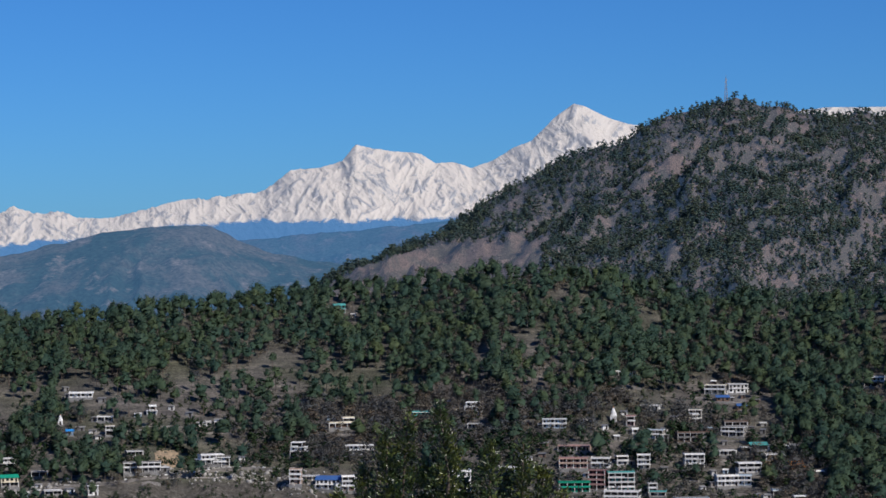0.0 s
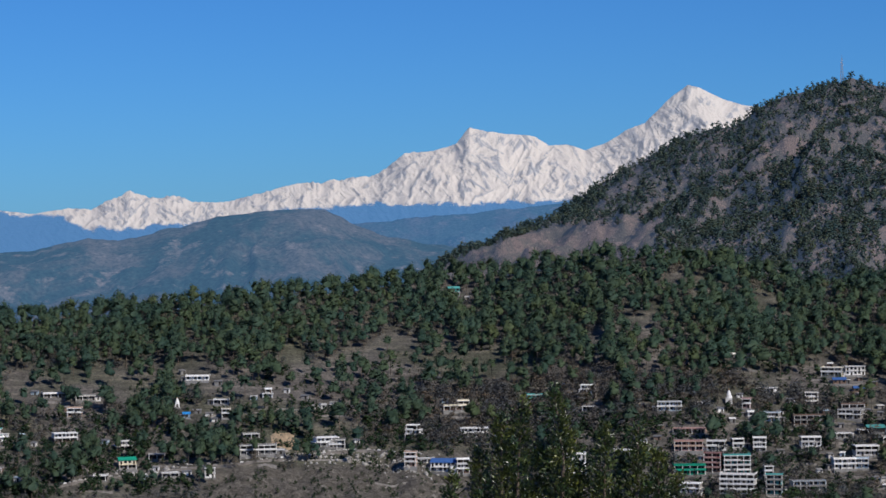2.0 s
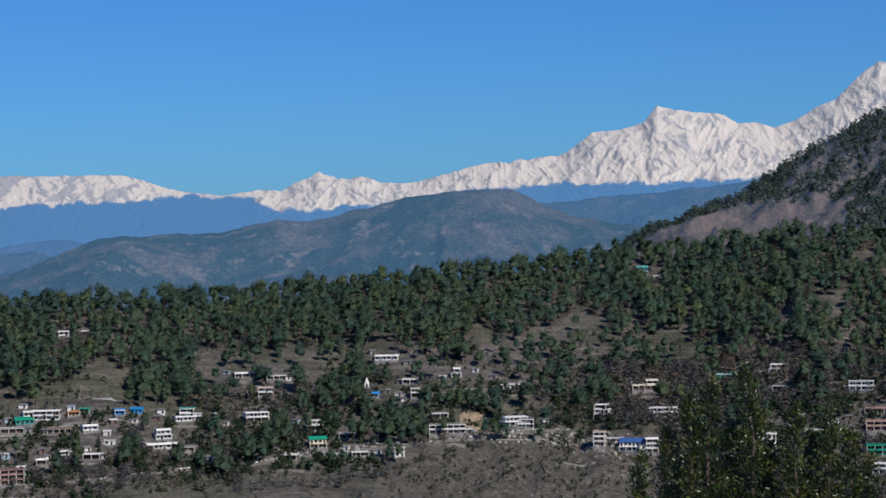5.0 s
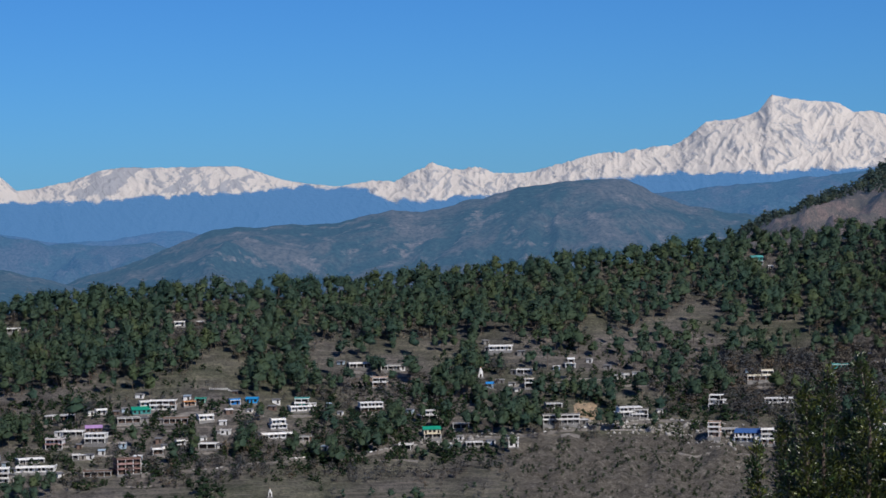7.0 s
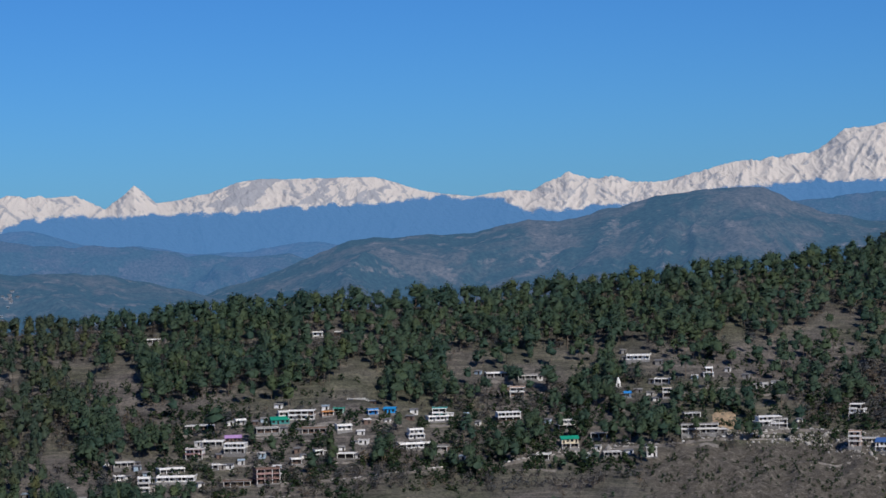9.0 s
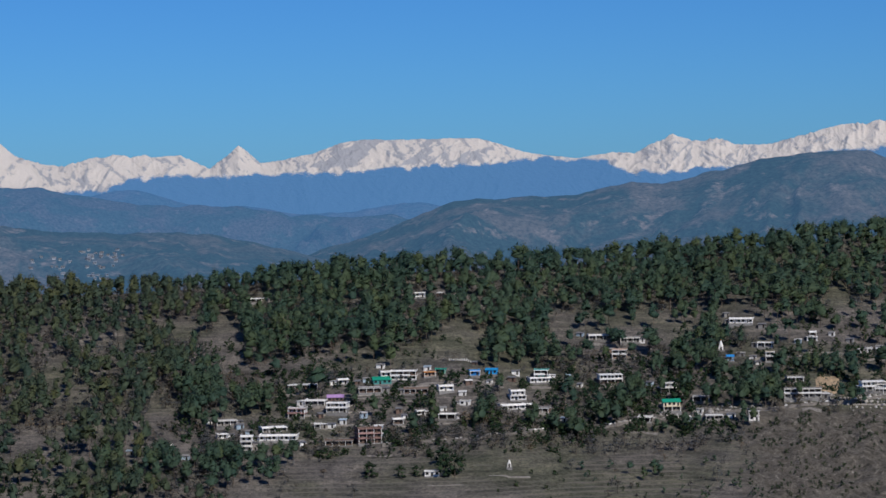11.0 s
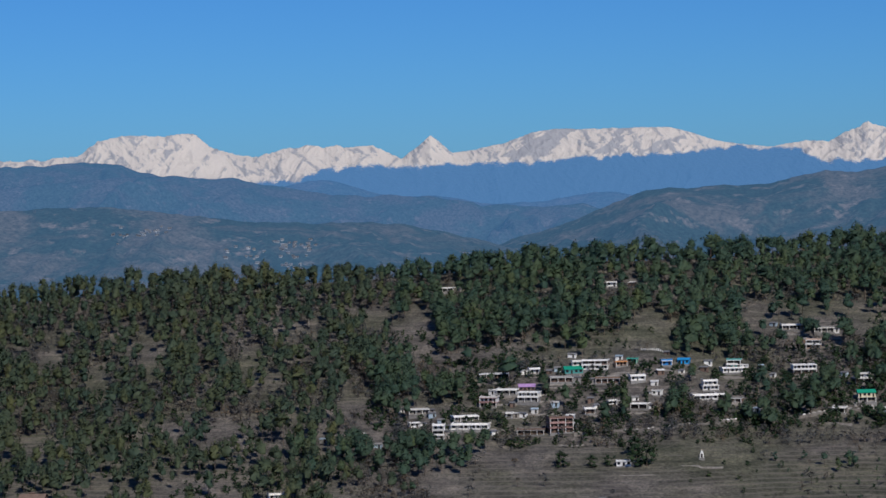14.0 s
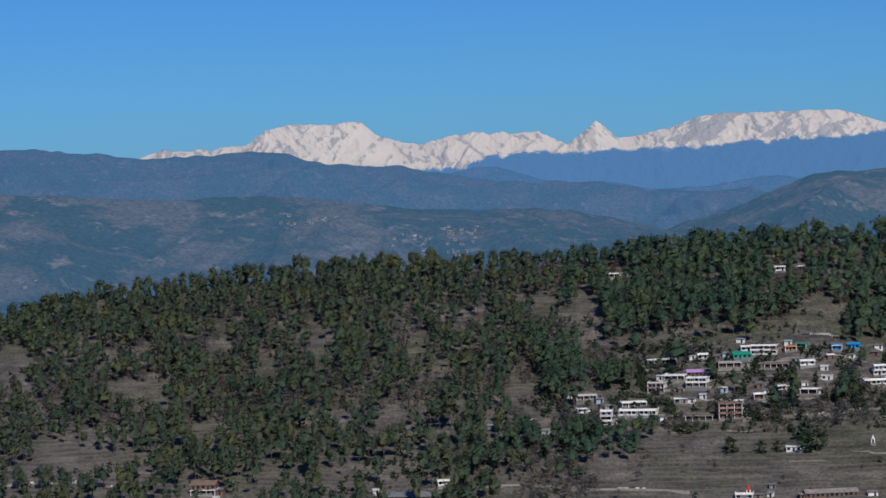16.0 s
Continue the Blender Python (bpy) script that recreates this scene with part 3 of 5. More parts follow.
def house(x, y, w, d, storeys, wall="white", roof="flat", label="", turn=0.0, trim="white", porch=1.7, tank=False, rails=True, setback=0.0, name="house"):
    """A hillside house whose front looks down the slope. roof: flat, or a colour for a sheet roof."""
    r = math.hypot(x, y)
    HOUSE_SPOTS.append((x, y, w))
    root = new(name)
    low = ground_xy(x, y) - 0.6
    root.matrix_world = pose(x, y, low, 0, 0, math.degrees(math.atan2(-x, y)) + turn + 13 * math.sin(x * 7.3 + y * 3.1))
    shade = {"white": "whitewashed", "sky_blue": "bright blue", "pale_blue": "pale blue"}.get(wall, wall)
    words = "%s %s house with %s on the slope" % (shade, ("single-storey", "two-storey", "three-storey", "four-storey", "five-storey")[storeys - 1], "flat concrete roof" if roof == "flat" else "%s sheet roof" % roof.split("_")[-1])
    tagged(root, label or words, "house", "village houses" if name == "house" else "")
    q = random.Random(int(abs(x) * 13 + abs(y) * 7))
    # the wall behind a veranda often takes a darker colour that stands in for its shade
    inner = wall if porch < 0.7 else q.choice((wall, "grey", "brown", "dark", "stone"))
    plinth = bmesh.new()
    box(plinth, -w / 2 - 0.3, w / 2 + 0.3, -d / 2 - porch - 0.15, d / 2 + 0.3, -3.5, 0.12)
    part("plinth", plinth, MAT["grey"], root)
    for k in range(storeys):
        inset = setback * k
        x0, x1, z0 = -w / 2 + inset * q.random(), w / 2 - inset * q.random(), 0.12 + k * STOREY
        body = bmesh.new()
        box(body, x0, x1, -d / 2, d / 2, z0, z0 + STOREY - 0.16)
        part("wall", body, MAT[inner if (k + int(w)) % 2 else wall], root)
        top = roof == "flat" or k < storeys - 1
        if top:
            slab = bmesh.new()
            box(slab, x0 - 0.35, x1 + 0.35, -d / 2 - porch, d / 2 + 0.3, z0 + STOREY - 0.16, z0 + STOREY + 0.08)
            part("floor_slab" if k < storeys - 1 else "roof", slab, MAT[trim], root)
        count = max(1, int((x1 - x0) / 2.2))
        for i in range(count):
            u = x0 + (x1 - x0) * (i + 0.5) / count
            if (i + k) % 3 == 1 and count > 1:
                put("door", DOOR, root, "", (u, -d / 2 - 0.04, z0))
            else:
                win = put("window", FRAME, root, "", (u, -d / 2 - 0.06, z0 + 0.85))
                put("pane", PANE, win)
        if porch > 0.7 and top:
            n = max(2, int((x1 - x0) / 3.4) + 1)
            for i in range(n):
                put("post", POST, root, "", (x0 + 0.15 + (x1 - x0 - 0.3) * i / (n - 1), -d / 2 - porch + 0.25, z0))
            if k > 0 and rails:
                rail = bmesh.new()
                part_way = x0 + (x1 - x0) * q.choice((1.0, 1.0, 0.6, 0.75))
                box(rail, x0 - 0.3, part_way + 0.3, -d / 2 - porch + 0.02, -d / 2 - porch + 0.14, z0 + 0.1, z0 + 0.9)
                part("balcony_rail", rail, MAT[trim], root)
    zt = 0.12 + storeys * STOREY
    if roof == "flat":
        par = bmesh.new()
        t, h = 0.14, q.choice((0.3, 0.5, 0.9, 1.0))
        fy = -d / 2 - min(porch, 0.3)
        box(par, x0 - 0.3, x1 + 0.3, fy, fy + t, zt, zt + h)
        box(par, x0 - 0.3, x0 - 0.3 + t, fy + t, d / 2 + 0.2, zt, zt + h)
        box(par, x1 + 0.3 - t, x1 + 0.3, fy + t, d / 2 + 0.2, zt, zt + h)
        part("parapet", par, MAT[wall], root)
        for i in range(3):
            bar = bmesh.new()
            u = x0 + (x1 - x0) * (i + 0.2) / 2.6
            box(bar, u - 0.13, u + 0.13, d / 2 - 0.5, d / 2 - 0.24, zt, zt + q.uniform(0.7, 1.3))
            part("column_stub", bar, MAT["grey"], root)
    else:
        top = bmesh.new()
        sheet_roof(top, x1 - x0, d, zt - 0.05, 0.22 * d)
        part("roof", top, MAT[roof], root, "sheet-metal roof")
        if q.random() < 0.45 and w > 6:
            # a stair head on the roof
            u, s = q.uniform(x0 + 1.6, x1 - 1.6), q.uniform(1.1, 1.5)
            head = bmesh.new()
            box(head, u - s, u + s, -0.2, d / 2 - 0.7, zt, zt + 2.2)
            box(head, u - s - 0.25, u + s + 0.25, -0.5, d / 2 - 0.65, zt + 2.2, zt + 2.33)
            part("stair_head", head, MAT[wall], root)
    if q.random() < 0.5 and name == "house" and storeys < 4:
        # a lower room built on at one side
        side, s, high = q.choice((-1, 1)), q.uniform(1.2, 2.4), q.uniform(2.1, 2.6) + (STOREY if storeys > 2 else 0)
        e = side * (w / 2 + 0.32 + s)
        annex = bmesh.new()
        box(annex, e - s, e + s, -d / 2 + 0.4, d / 2 - 0.5, -3.4, high)
        room = part("side_room", annex, MAT[q.choice((wall, "grey", "stone", "white"))], root)
        lid = bmesh.new()
        box(lid, e - s - 0.15 * (side < 0) - 0.1, e + s + 0.15 * (side > 0) + 0.1, -d / 2 - 0.3, d / 2 - 0.3, high, high + 0.12)
        part("side_roof", lid, MAT[q.choice(("slate", "grey", "steel", "white"))], room)
        put("door", DOOR, room, "", (e, -d / 2 + 0.36, 0.1))
    if tank and roof == "flat":
        put("water_tank", TANK, root, "black plastic water tank", (q.uniform(x0 + 0.8, x1 - 0.8), d / 4, zt))
    return root


def temple(x, y, size, wall="white", cap="white", label=""):
    """A small hill shrine: a square cell with a stepped, tapering tower and a finial."""
    HOUSE_SPOTS.append((x, y, size))
    root = new("temple")
    root.matrix_world = pose(x, y, ground_xy(x, y) - 0.2, 0, 0, math.degrees(math.atan2(-x, y)))
    tagged(root, label or "small whitewashed hill shrine with a tapering tower", "temple")
    base = bmesh.new()
    box(base, -size * 0.8, size * 0.8, -size * 0.8, size * 0.8, -2.5, 0.4)
    part("plinth", base, MAT["grey"], root)
    cell = bmesh.new()
    box(cell, -size / 2, size / 2, -size / 2, size / 2, 0.4, size)
    part("wall", cell, MAT[wall], root)
    put("door", DOOR, root, "", (0, -size / 2 - 0.05, 0.4))
    tower = bmesh.new()
    z = size
    for k in range(6):
        s0, s1 = size * 0.55 * (1 - k / 7.5), size * 0.55 * (1 - (k + 0.75) / 7.5)
        bmesh.ops.create_cone(tower, cap_ends=True, segments=8, radius1=s0, radius2=s1, depth=size * 0.2, matrix=Matrix.Translation((0, 0, z + size * 0.1)))
        z += size * 0.2
    part("tower", tower, MAT[cap], root)
    tip = bmesh.new()
    bmesh.ops.create_cone(tip, cap_ends=True, segments=8, radius1=size * 0.06, radius2=0.01, depth=size * 0.3, matrix=Matrix.Translation((0, 0, z + size * 0.12)))
    part("finial", tip, MAT["orange"], root)
    return root


def terrace_wall(x, y, length, high, seed):
    """A dry-stone wall that holds up a terrace and follows the slope's contour."""
    q = random.Random(seed)
    a = math.atan2(-x, y)
    n = max(4, int(length / 2))
    bm = bmesh.new()
    rows = []
    z0 = ground_xy(x, y)
    for k in range(n + 1):
        u = (k / n - 0.5) * length
        px, py = x + u * math.cos(a), y + u * math.sin(a)
        t = q.uniform(-0.15, 0.15)
        z = 0.4 * z0 + 0.6 * ground_xy(px, py)
        ring = []
        for off, up in ((-0.45, -1.2), (-0.3, high + t), (0.3, high + t), (0.5, -1.2)):
            ring.append(bm.verts.new((px - off * math.sin(a) - x, py + off * math.cos(a) - y, z + up - z0)))
        rows.append(ring)
    for p, r in zip(rows, rows[1:]):
        for i in range(3):
            bm.faces.new((p[i], p[i + 1], r[i + 1], r[i]))
    bm.faces.new(rows[0])
    bm.faces.new(rows[-1][::-1])
    me = bpy.data.meshes.new("terrace_wall")
    bm.to_mesh(me)
    bm.free()
    me.materials.append(MAT["stone"])
    ob = new("terrace_wall", me)
    ob.location = (x, y, z0)
    tagged(ob, "pale dry-stone terrace wall along the slope", "wall", "terrace walls")


def shed(x, y, w, d, wall, roof, turn):
    """A small lean-to hut with a tin roof."""
    root = new("shed")
    root.matrix_world = pose(x, y, ground_xy(x, y) - 0.3, 0, 0, math.degrees(math.atan2(-x, y)) + turn)
    tagged(root, "small %s hut with a lean-to tin roof" % wall.replace("_", " "), "shed", "huts and sheds")
    bm = bmesh.new()
    box(bm, -w / 2, w / 2, -d / 2, d / 2, -2.5, 2.2)
    part("wall", bm, MAT[wall], root)
    top = bmesh.new()
    vs = [top.verts.new(p) for p in ((-w / 2 - 0.3, -d / 2 - 0.6, 2.15), (w / 2 + 0.3, -d / 2 - 0.6, 2.15), (w / 2 + 0.3, d / 2 + 0.3, 2.7), (-w / 2 - 0.3, d / 2 + 0.3, 2.7))]
    vs += [top.verts.new(v.co + Vector((0, 0, 0.12))) for v in vs]
    for q in ((0, 3, 2, 1), (4, 5, 6, 7), (0, 1, 5, 4), (1, 2, 6, 5), (2, 3, 7, 6), (3, 0, 4, 7)):
        top.faces.new([vs[i] for i in q])
    part("roof", top, MAT[roof], root)
    put("door", DOOR, root, "", (w / 5, -d / 2 - 0.04, -0.1))
    HOUSE_SPOTS.append((x, y, w))


# the village, from its east end to its west end
house(259.6, 1427.6, 11.8, 8.2, 2, "white", "flat")
house(206.0, 1362.5, 15.1, 9.0, 1, "grey", "flat")
house(199.0, 1331.7, 10.9, 7.6, 1, "orange", "orange")
house(190.8, 1273.8, 6.8, 4.7, 2, "white", "flat")
house(187.3, 1351.1, 10.4, 7.3, 1, "grey", "flat")
house(183.5, 1301.1, 7.5, 5.3, 1, "pale_blue", "flat")
house(181.0, 1463.3, 12.0, 8.4, 2, "white", "flat", porch=0.5)
house(180.7, 1433.7, 7.6, 5.3, 1, "pale_blue", "navy")
house(180.5, 1365.1, 9.9, 6.9, 1, "teal", "teal")
house(173.3, 1364.0, 5.3, 4.5, 1, "white", "flat")
house(170.9, 1394.1, 13.4, 9.0, 2, "brown", "flat", trim="grey")
house(170.6, 1331.6, 12.8, 9.0, 2, "white", "flat")
house(170.2, 1448.5, 7.7, 5.4, 1, "pale_blue", "navy")
house(170.1, 1388.6, 13.4, 9.0, 2, "grey", "flat")
house(168.5, 1463.3, 12.7, 8.9, 2, "cream", "flat", tank=True)
house(166.5, 1317.5, 7.6, 5.3, 2, "pale_blue", "flat")
house(161.6, 1358.9, 9.8, 6.9, 1, "grey", "flat")
house(156.6, 1318.2, 12.0, 8.4, 2, "white", "flat", tank=True)
house(149.4, 1411.6, 7.5, 5.2, 3, "cream", "flat")
house(144.4, 1381.0, 18.6, 9.0, 2, "brown", "flat", trim="grey", porch=1.6)
house(141.1, 1342.1, 11.0, 7.7, 3, "white", "flat")
house(133.6, 1287.1, 17.9, 9.0, 2, "pale_blue", "flat", trim="grey")
house(124.1, 1428.1, 12.3, 8.6, 1, "white", "flat")
house(124.0, 1383.5, 8.6, 6.0, 2, "pale_blue", "flat")
house(115.2, 1280.3, 8.6, 6.0, 4, "teal", "flat", trim="grey")
house(113.8, 1301.0, 4.7, 4.5, 3, "grey", "flat")
house(112.5, 1339.3, 7.1, 4.9, 3, "white", "flat")
house(111.5, 1387.5, 4.0, 4.5, 1, "white", "flat")
house(110.2, 1470.4, 11.3, 7.9, 1, "white", "flat")
house(109.9, 1396.2, 4.7, 4.5, 2, "pink", "flat")
house(100.3, 1345.3, 6.4, 4.5, 2, "white", "flat")
temple(99.8, 1397.9, 3.8)
house(96.7, 1307.4, 14.4, 9.0, 4, "teal", "flat", tank=True)
house(96.1, 1280.9, 18.4, 9.0, 4, "white", "flat", tank=True)
house(88.2, 1336.6, 10.2, 7.2, 2, "white", "flat")
house(84.2, 1306.8, 9.1, 6.3, 4, "maroon", "flat", trim="pink")
house(83.9, 1393.5, 8.7, 6.1, 1, "grey", "flat")
house(74.8, 1357.9, 18.2, 9.0, 1, "peach", "flat", trim="pink")
house(72.6, 1337.0, 16.0, 9.0, 2, "pink", "flat", trim="peach")
house(70.9, 1281.5, 10.4, 7.3, 2, "white", "flat")
house(70.8, 1305.6, 16.9, 9.0, 2, "green", "flat", trim="green")
house(64.5, 1389.5, 13.9, 9.0, 2, "pale_blue", "flat")
house(36.0, 1337.5, 9.6, 6.7, 1, "white", "flat")
house(17.7, 1404.9, 6.7, 4.7, 1, "grey", "flat")
house(17.3, 1425.9, 11.2, 7.9, 3, "white", "flat", setback=2)
house(7.4, 1316.5, 12.6, 8.8, 4, "white", "flat", porch=0.4, tank=True, label="tall whitewashed block with plain front")
house(-11.0, 1439.5, 17.2, 9.0, 1, "teal", "flat", porch=0.6)
house(-50.2, 1394.1, 16.0, 9.0, 2, "white", "flat", tank=True, porch=1.6)
house(-54.7, 1328.9, 7.0, 4.9, 3, "white", "flat")
house(-58.5, 1437.8, 6.9, 4.8, 2, "cream", "flat")
house(-62.9, 1333.5, 18.5, 9.0, 2, "white", "navy")
house(-63.9, 1436.1, 15.1, 9.0, 1, "cream", "flat")
house(-72.5, 1642.9, 7.8, 5.5, 2, "teal", "teal")
house(-76.8, 1343.3, 10.3, 7.2, 1, "grey", "flat")
house(-83.7, 1329.9, 6.4, 4.5, 3, "peach", "flat")
house(-85.0, 1385.4, 9.3, 6.5, 3, "white", "flat", setback=1)
house(-128.8, 1366.4, 9.2, 6.4, 2, "grey", "flat")
house(-136.0, 1366.7, 15.1, 9.0, 2, "white", "flat", tank=True, setback=2)
house(-143.4, 1432.8, 3.1, 4.5, 1, "white", "flat", porch=0.4)
house(-172.6, 1347.0, 20.7, 9.0, 2, "grey", "flat", tank=True, porch=1.6)
house(-178.2, 1440.0, 6.2, 4.5, 2, "white", "flat", setback=2)
house(-180.6, 1374.2, 9.3, 6.5, 1, "grey", "flat")
house(-195.8, 1316.5, 5.7, 4.5, 2, "white", "flat", porch=0.5)
house(-199.2, 1408.5, 5.1, 4.5, 2, "cream", "flat")
house(-204.4, 1429.5, 9.0, 6.3, 1, "white", "flat")
house(-219.1, 1321.5, 9.6, 6.7, 1, "grey", "flat")
house(-223.1, 1407.9, 4.1, 4.5, 1, "pale_blue", "blue")
house(-224.8, 1466.9, 14.2, 9.0, 1, "white", "flat", porch=1.6)
temple(-230.9, 1422.9, 2.8)
house(-231.5, 1351.8, 9.2, 6.4, 1, "grey", "flat")
house(-246.2, 1336.0, 9.7, 6.8, 2, "cream", "green", trim="cream")
house(-252.7, 1359.7, 9.9, 6.9, 2, "white", "flat", setback=1)
house(-256.6, 1313.2, 7.0, 4.9, 1, "white", "flat")
house(-289.0, 1370.4, 13.4, 9.0, 2, "white", "flat", tank=True)
house(-290.5, 1408.9, 8.2, 5.8, 2, "peach", "flat")
house(-290.8, 1440.9, 11.9, 8.3, 1, "grey", "flat")
house(-310.1, 1440.5, 13.4, 9.0, 1, "white", "flat")
temple(-311.6, 1215.7, 2.0)
house(-314.3, 1140.0, 26.0, 7.0, 1, "brown", "stone", trim="white", label="long low brown building with a pale stone-slab roof")
house(-316.3, 1316.0, 7.1, 5.0, 1, "grey", "flat")
house(-326.1, 1319.8, 5.8, 4.5, 1, "white", "flat")
house(-330.1, 1365.7, 14.1, 9.0, 1, "white", "flat")
house(-330.3, 1370.8, 8.1, 5.7, 2, "teal", "flat")
house(-335.1, 1314.5, 14.2, 9.0, 1, "white", "flat", tank=True)
house(-335.5, 1329.8, 9.2, 6.4, 2, "white", "flat", setback=1)
house(-348.4, 1195.3, 7.7, 5.4, 1, "white", "flat", porch=0.5)
temple(-353.4, 1130.0, 2.2, cap="red")
house(-354.3, 1126.1, 8.5, 5.9, 1, "white", "flat")
house(-357.8, 1358.7, 6.7, 4.7, 1, "sky_blue", "sky_blue")
house(-359.4, 1303.9, 5.5, 4.5, 1, "white", "flat", porch=0.4)
house(-363.7, 1283.5, 9.6, 6.7, 1, "white", "flat", setback=2)
house(-366.4, 1349.6, 6.0, 4.5, 1, "blue", "flat")
house(-375.9, 1319.5, 8.5, 6.0, 1, "white", "flat")
house(-380.7, 1284.3, 4.5, 4.5, 1, "white", "flat")
house(-385.3, 1344.9, 6.0, 4.5, 1, "green", "flat", trim="teal")
house(-388.7, 1266.2, 5.7, 4.5, 1, "white", "flat")
house(-391.0, 1338.6, 6.7, 4.7, 1, "peach", "flat", trim="orange")
house(-391.8, 1314.9, 13.8, 9.0, 1, "brown", "flat", trim="grey")
house(-397.2, 1237.8, 13.0, 9.0, 3, "brown", "flat", trim="pink", porch=1.5)
house(-404.2, 1332.0, 14.9, 9.0, 2, "white", "flat")
house(-412.2, 1234.0, 14.9, 9.0, 1, "brown", "flat", trim="grey")
house(-416.1, 1325.2, 10.6, 7.4, 1, "teal", "green")
house(-416.4, 1334.0, 6.0, 4.5, 1, "white", "flat")
house(-418.3, 1308.2, 13.1, 9.0, 1, "grey", "flat")
house(-426.8, 1276.0, 11.6, 8.1, 2, "white", "flat")
house(-428.0, 1448.6, 6.5, 4.5, 1, "white", "flat")
house(-430.6, 1251.0, 3.5, 4.5, 1, "white", "flat")
house(-433.4, 1291.2, 9.0, 6.3, 1, "white", "purple")
house(-437.7, 1317.2, 6.0, 4.5, 1, "white", "flat")
house(-443.0, 1285.8, 11.7, 8.2, 1, "white", "flat")
house(-446.3, 1230.6, 20.6, 9.0, 1, "white", "flat")
house(-448.3, 1268.1, 9.6, 6.7, 2, "white", "flat", trim="pink")
house(-455.3, 1244.8, 13.9, 9.0, 1, "white", "flat")
house(-458.6, 1311.1, 13.3, 9.0, 1, "white", "flat", porch=1.5)
house(-459.5, 1215.0, 6.2, 4.5, 3, "white", "flat")
house(-483.0, 1237.1, 5.7, 4.5, 1, "white", "flat")
house(-487.9, 1257.2, 11.6, 8.1, 1, "white", "flat")
house(-502.5, 1203.8, 6.8, 4.8, 1, "white", "flat", porch=0.3)
house(-511.1, 1111.1, 8.2, 5.7, 1, "white", "flat")
house(-519.1, 1081.9, 25.8, 9.0, 1, "white", "slate")
house(-541.2, 1456.2, 7.4, 5.2, 1, "white", "flat")
house(-626.4, 1063.2, 13.0, 9.0, 2, "brown", "brown", trim="white")
wall_pick = random.Random(5)
for hx, hy, hw in list(HOUSE_SPOTS):
    for k in range(wall_pick.choice((0, 1, 1, 2))):
        back = 1 - wall_pick.uniform(7, 22) / math.hypot(hx, hy)
        terrace_wall(hx * back + wall_pick.uniform(-9, 9), hy * back, wall_pick.uniform(9, 30), wall_pick.uniform(0.3, 1.1), k + int(hx))
    for k in range(wall_pick.choice((0, 1, 1, 2))):
        sx, sy = hx + wall_pick.choice((-1, 1)) * (hw / 2 + wall_pick.uniform(3, 12)), hy + wall_pick.uniform(-14, 14)
        if all(math.hypot(sx - q[0], sy - q[1]) > q[2] / 2 + 4 for q in HOUSE_SPOTS):
            shed(sx, sy, wall_pick.uniform(2.6, 5.0), wall_pick.uniform(2.4, 3.4), wall_pick.choice(("white", "grey", "brown", "pale_blue", "white")), wall_pick.choice(("slate", "white", "grey", "slate", "pale_blue")), wall_pick.uniform(-25, 25))
# no tree stands on the raw earth bank beside the road
HOUSE_SPOTS.append((-160.0, 1374.0, 18.0))
# ---- trees ----
def ring_trunk(h, r0, r1, lean, sides=5, rng=None):
    v, f = [], []
    for k, t in enumerate((0.0, 0.55, 1.0)):
        r = r0 + (r1 - r0) * t
        for s in range(sides):
            a = 2 * math.pi * s / sides
            v.append((r * math.cos(a) + lean * t * t, r * math.sin(a), -1.5 + (h + 1.5) * t))
    for k in range(2):
        for s in range(sides):
            a, b = k * sides + s, k * sides + (s + 1) % sides
            f += [(a, b, b + sides), (a, b + sides, a + sides)]
    v = np.array(v)
    n = v * (1, 1, 0) + (1e-6, 0, 0)
    return v, np.array(f), n / np.linalg.norm(n, axis=1, keepdims=True)


def tuft(rng, centre, radius, leaves, size, flat=0.8):
    """A clump of foliage: a rough dark core and a shell of loose leaf sprays."""
    v, f = [], []
    core = np.array([(1, 0, 0), (-1, 0, 0), (0, 1, 0), (0, -1, 0), (0, 0, 1), (0, 0, -1)], float) * radius * 0.72
    core = core * rng.uniform(0.7, 1.2, (6, 1)) * (1, 1, flat) + centre
    v += list(core)
    f += [(0, 2, 4), (2, 1, 4), (1, 3, 4), (3, 0, 4), (2, 0, 5), (1, 2, 5), (3, 1, 5), (0, 3, 5)]
    for k in range(leaves):
        d = rng.normal(size=3)
        d /= np.linalg.norm(d)
        if d[2] < -0.5:
            d[2] *= -0.5
        p = centre + d * radius * rng.uniform(0.7, 1.08) * (1, 1, flat)
        e1, e2 = rng.normal(size=3), rng.normal(size=3)
        e1 -= d * (e1 @ d) * 0.6
        e2 -= d * (e2 @ d) * 0.6
        e1 *= size / np.linalg.norm(e1)
        e2 *= size / np.linalg.norm(e2)
        n = len(v)
        v += [p - 0.5 * e1, p + 0.5 * e1 + 0.2 * e2, p + e2]
        f.append((n, n + 1, n + 2))
    return v, f


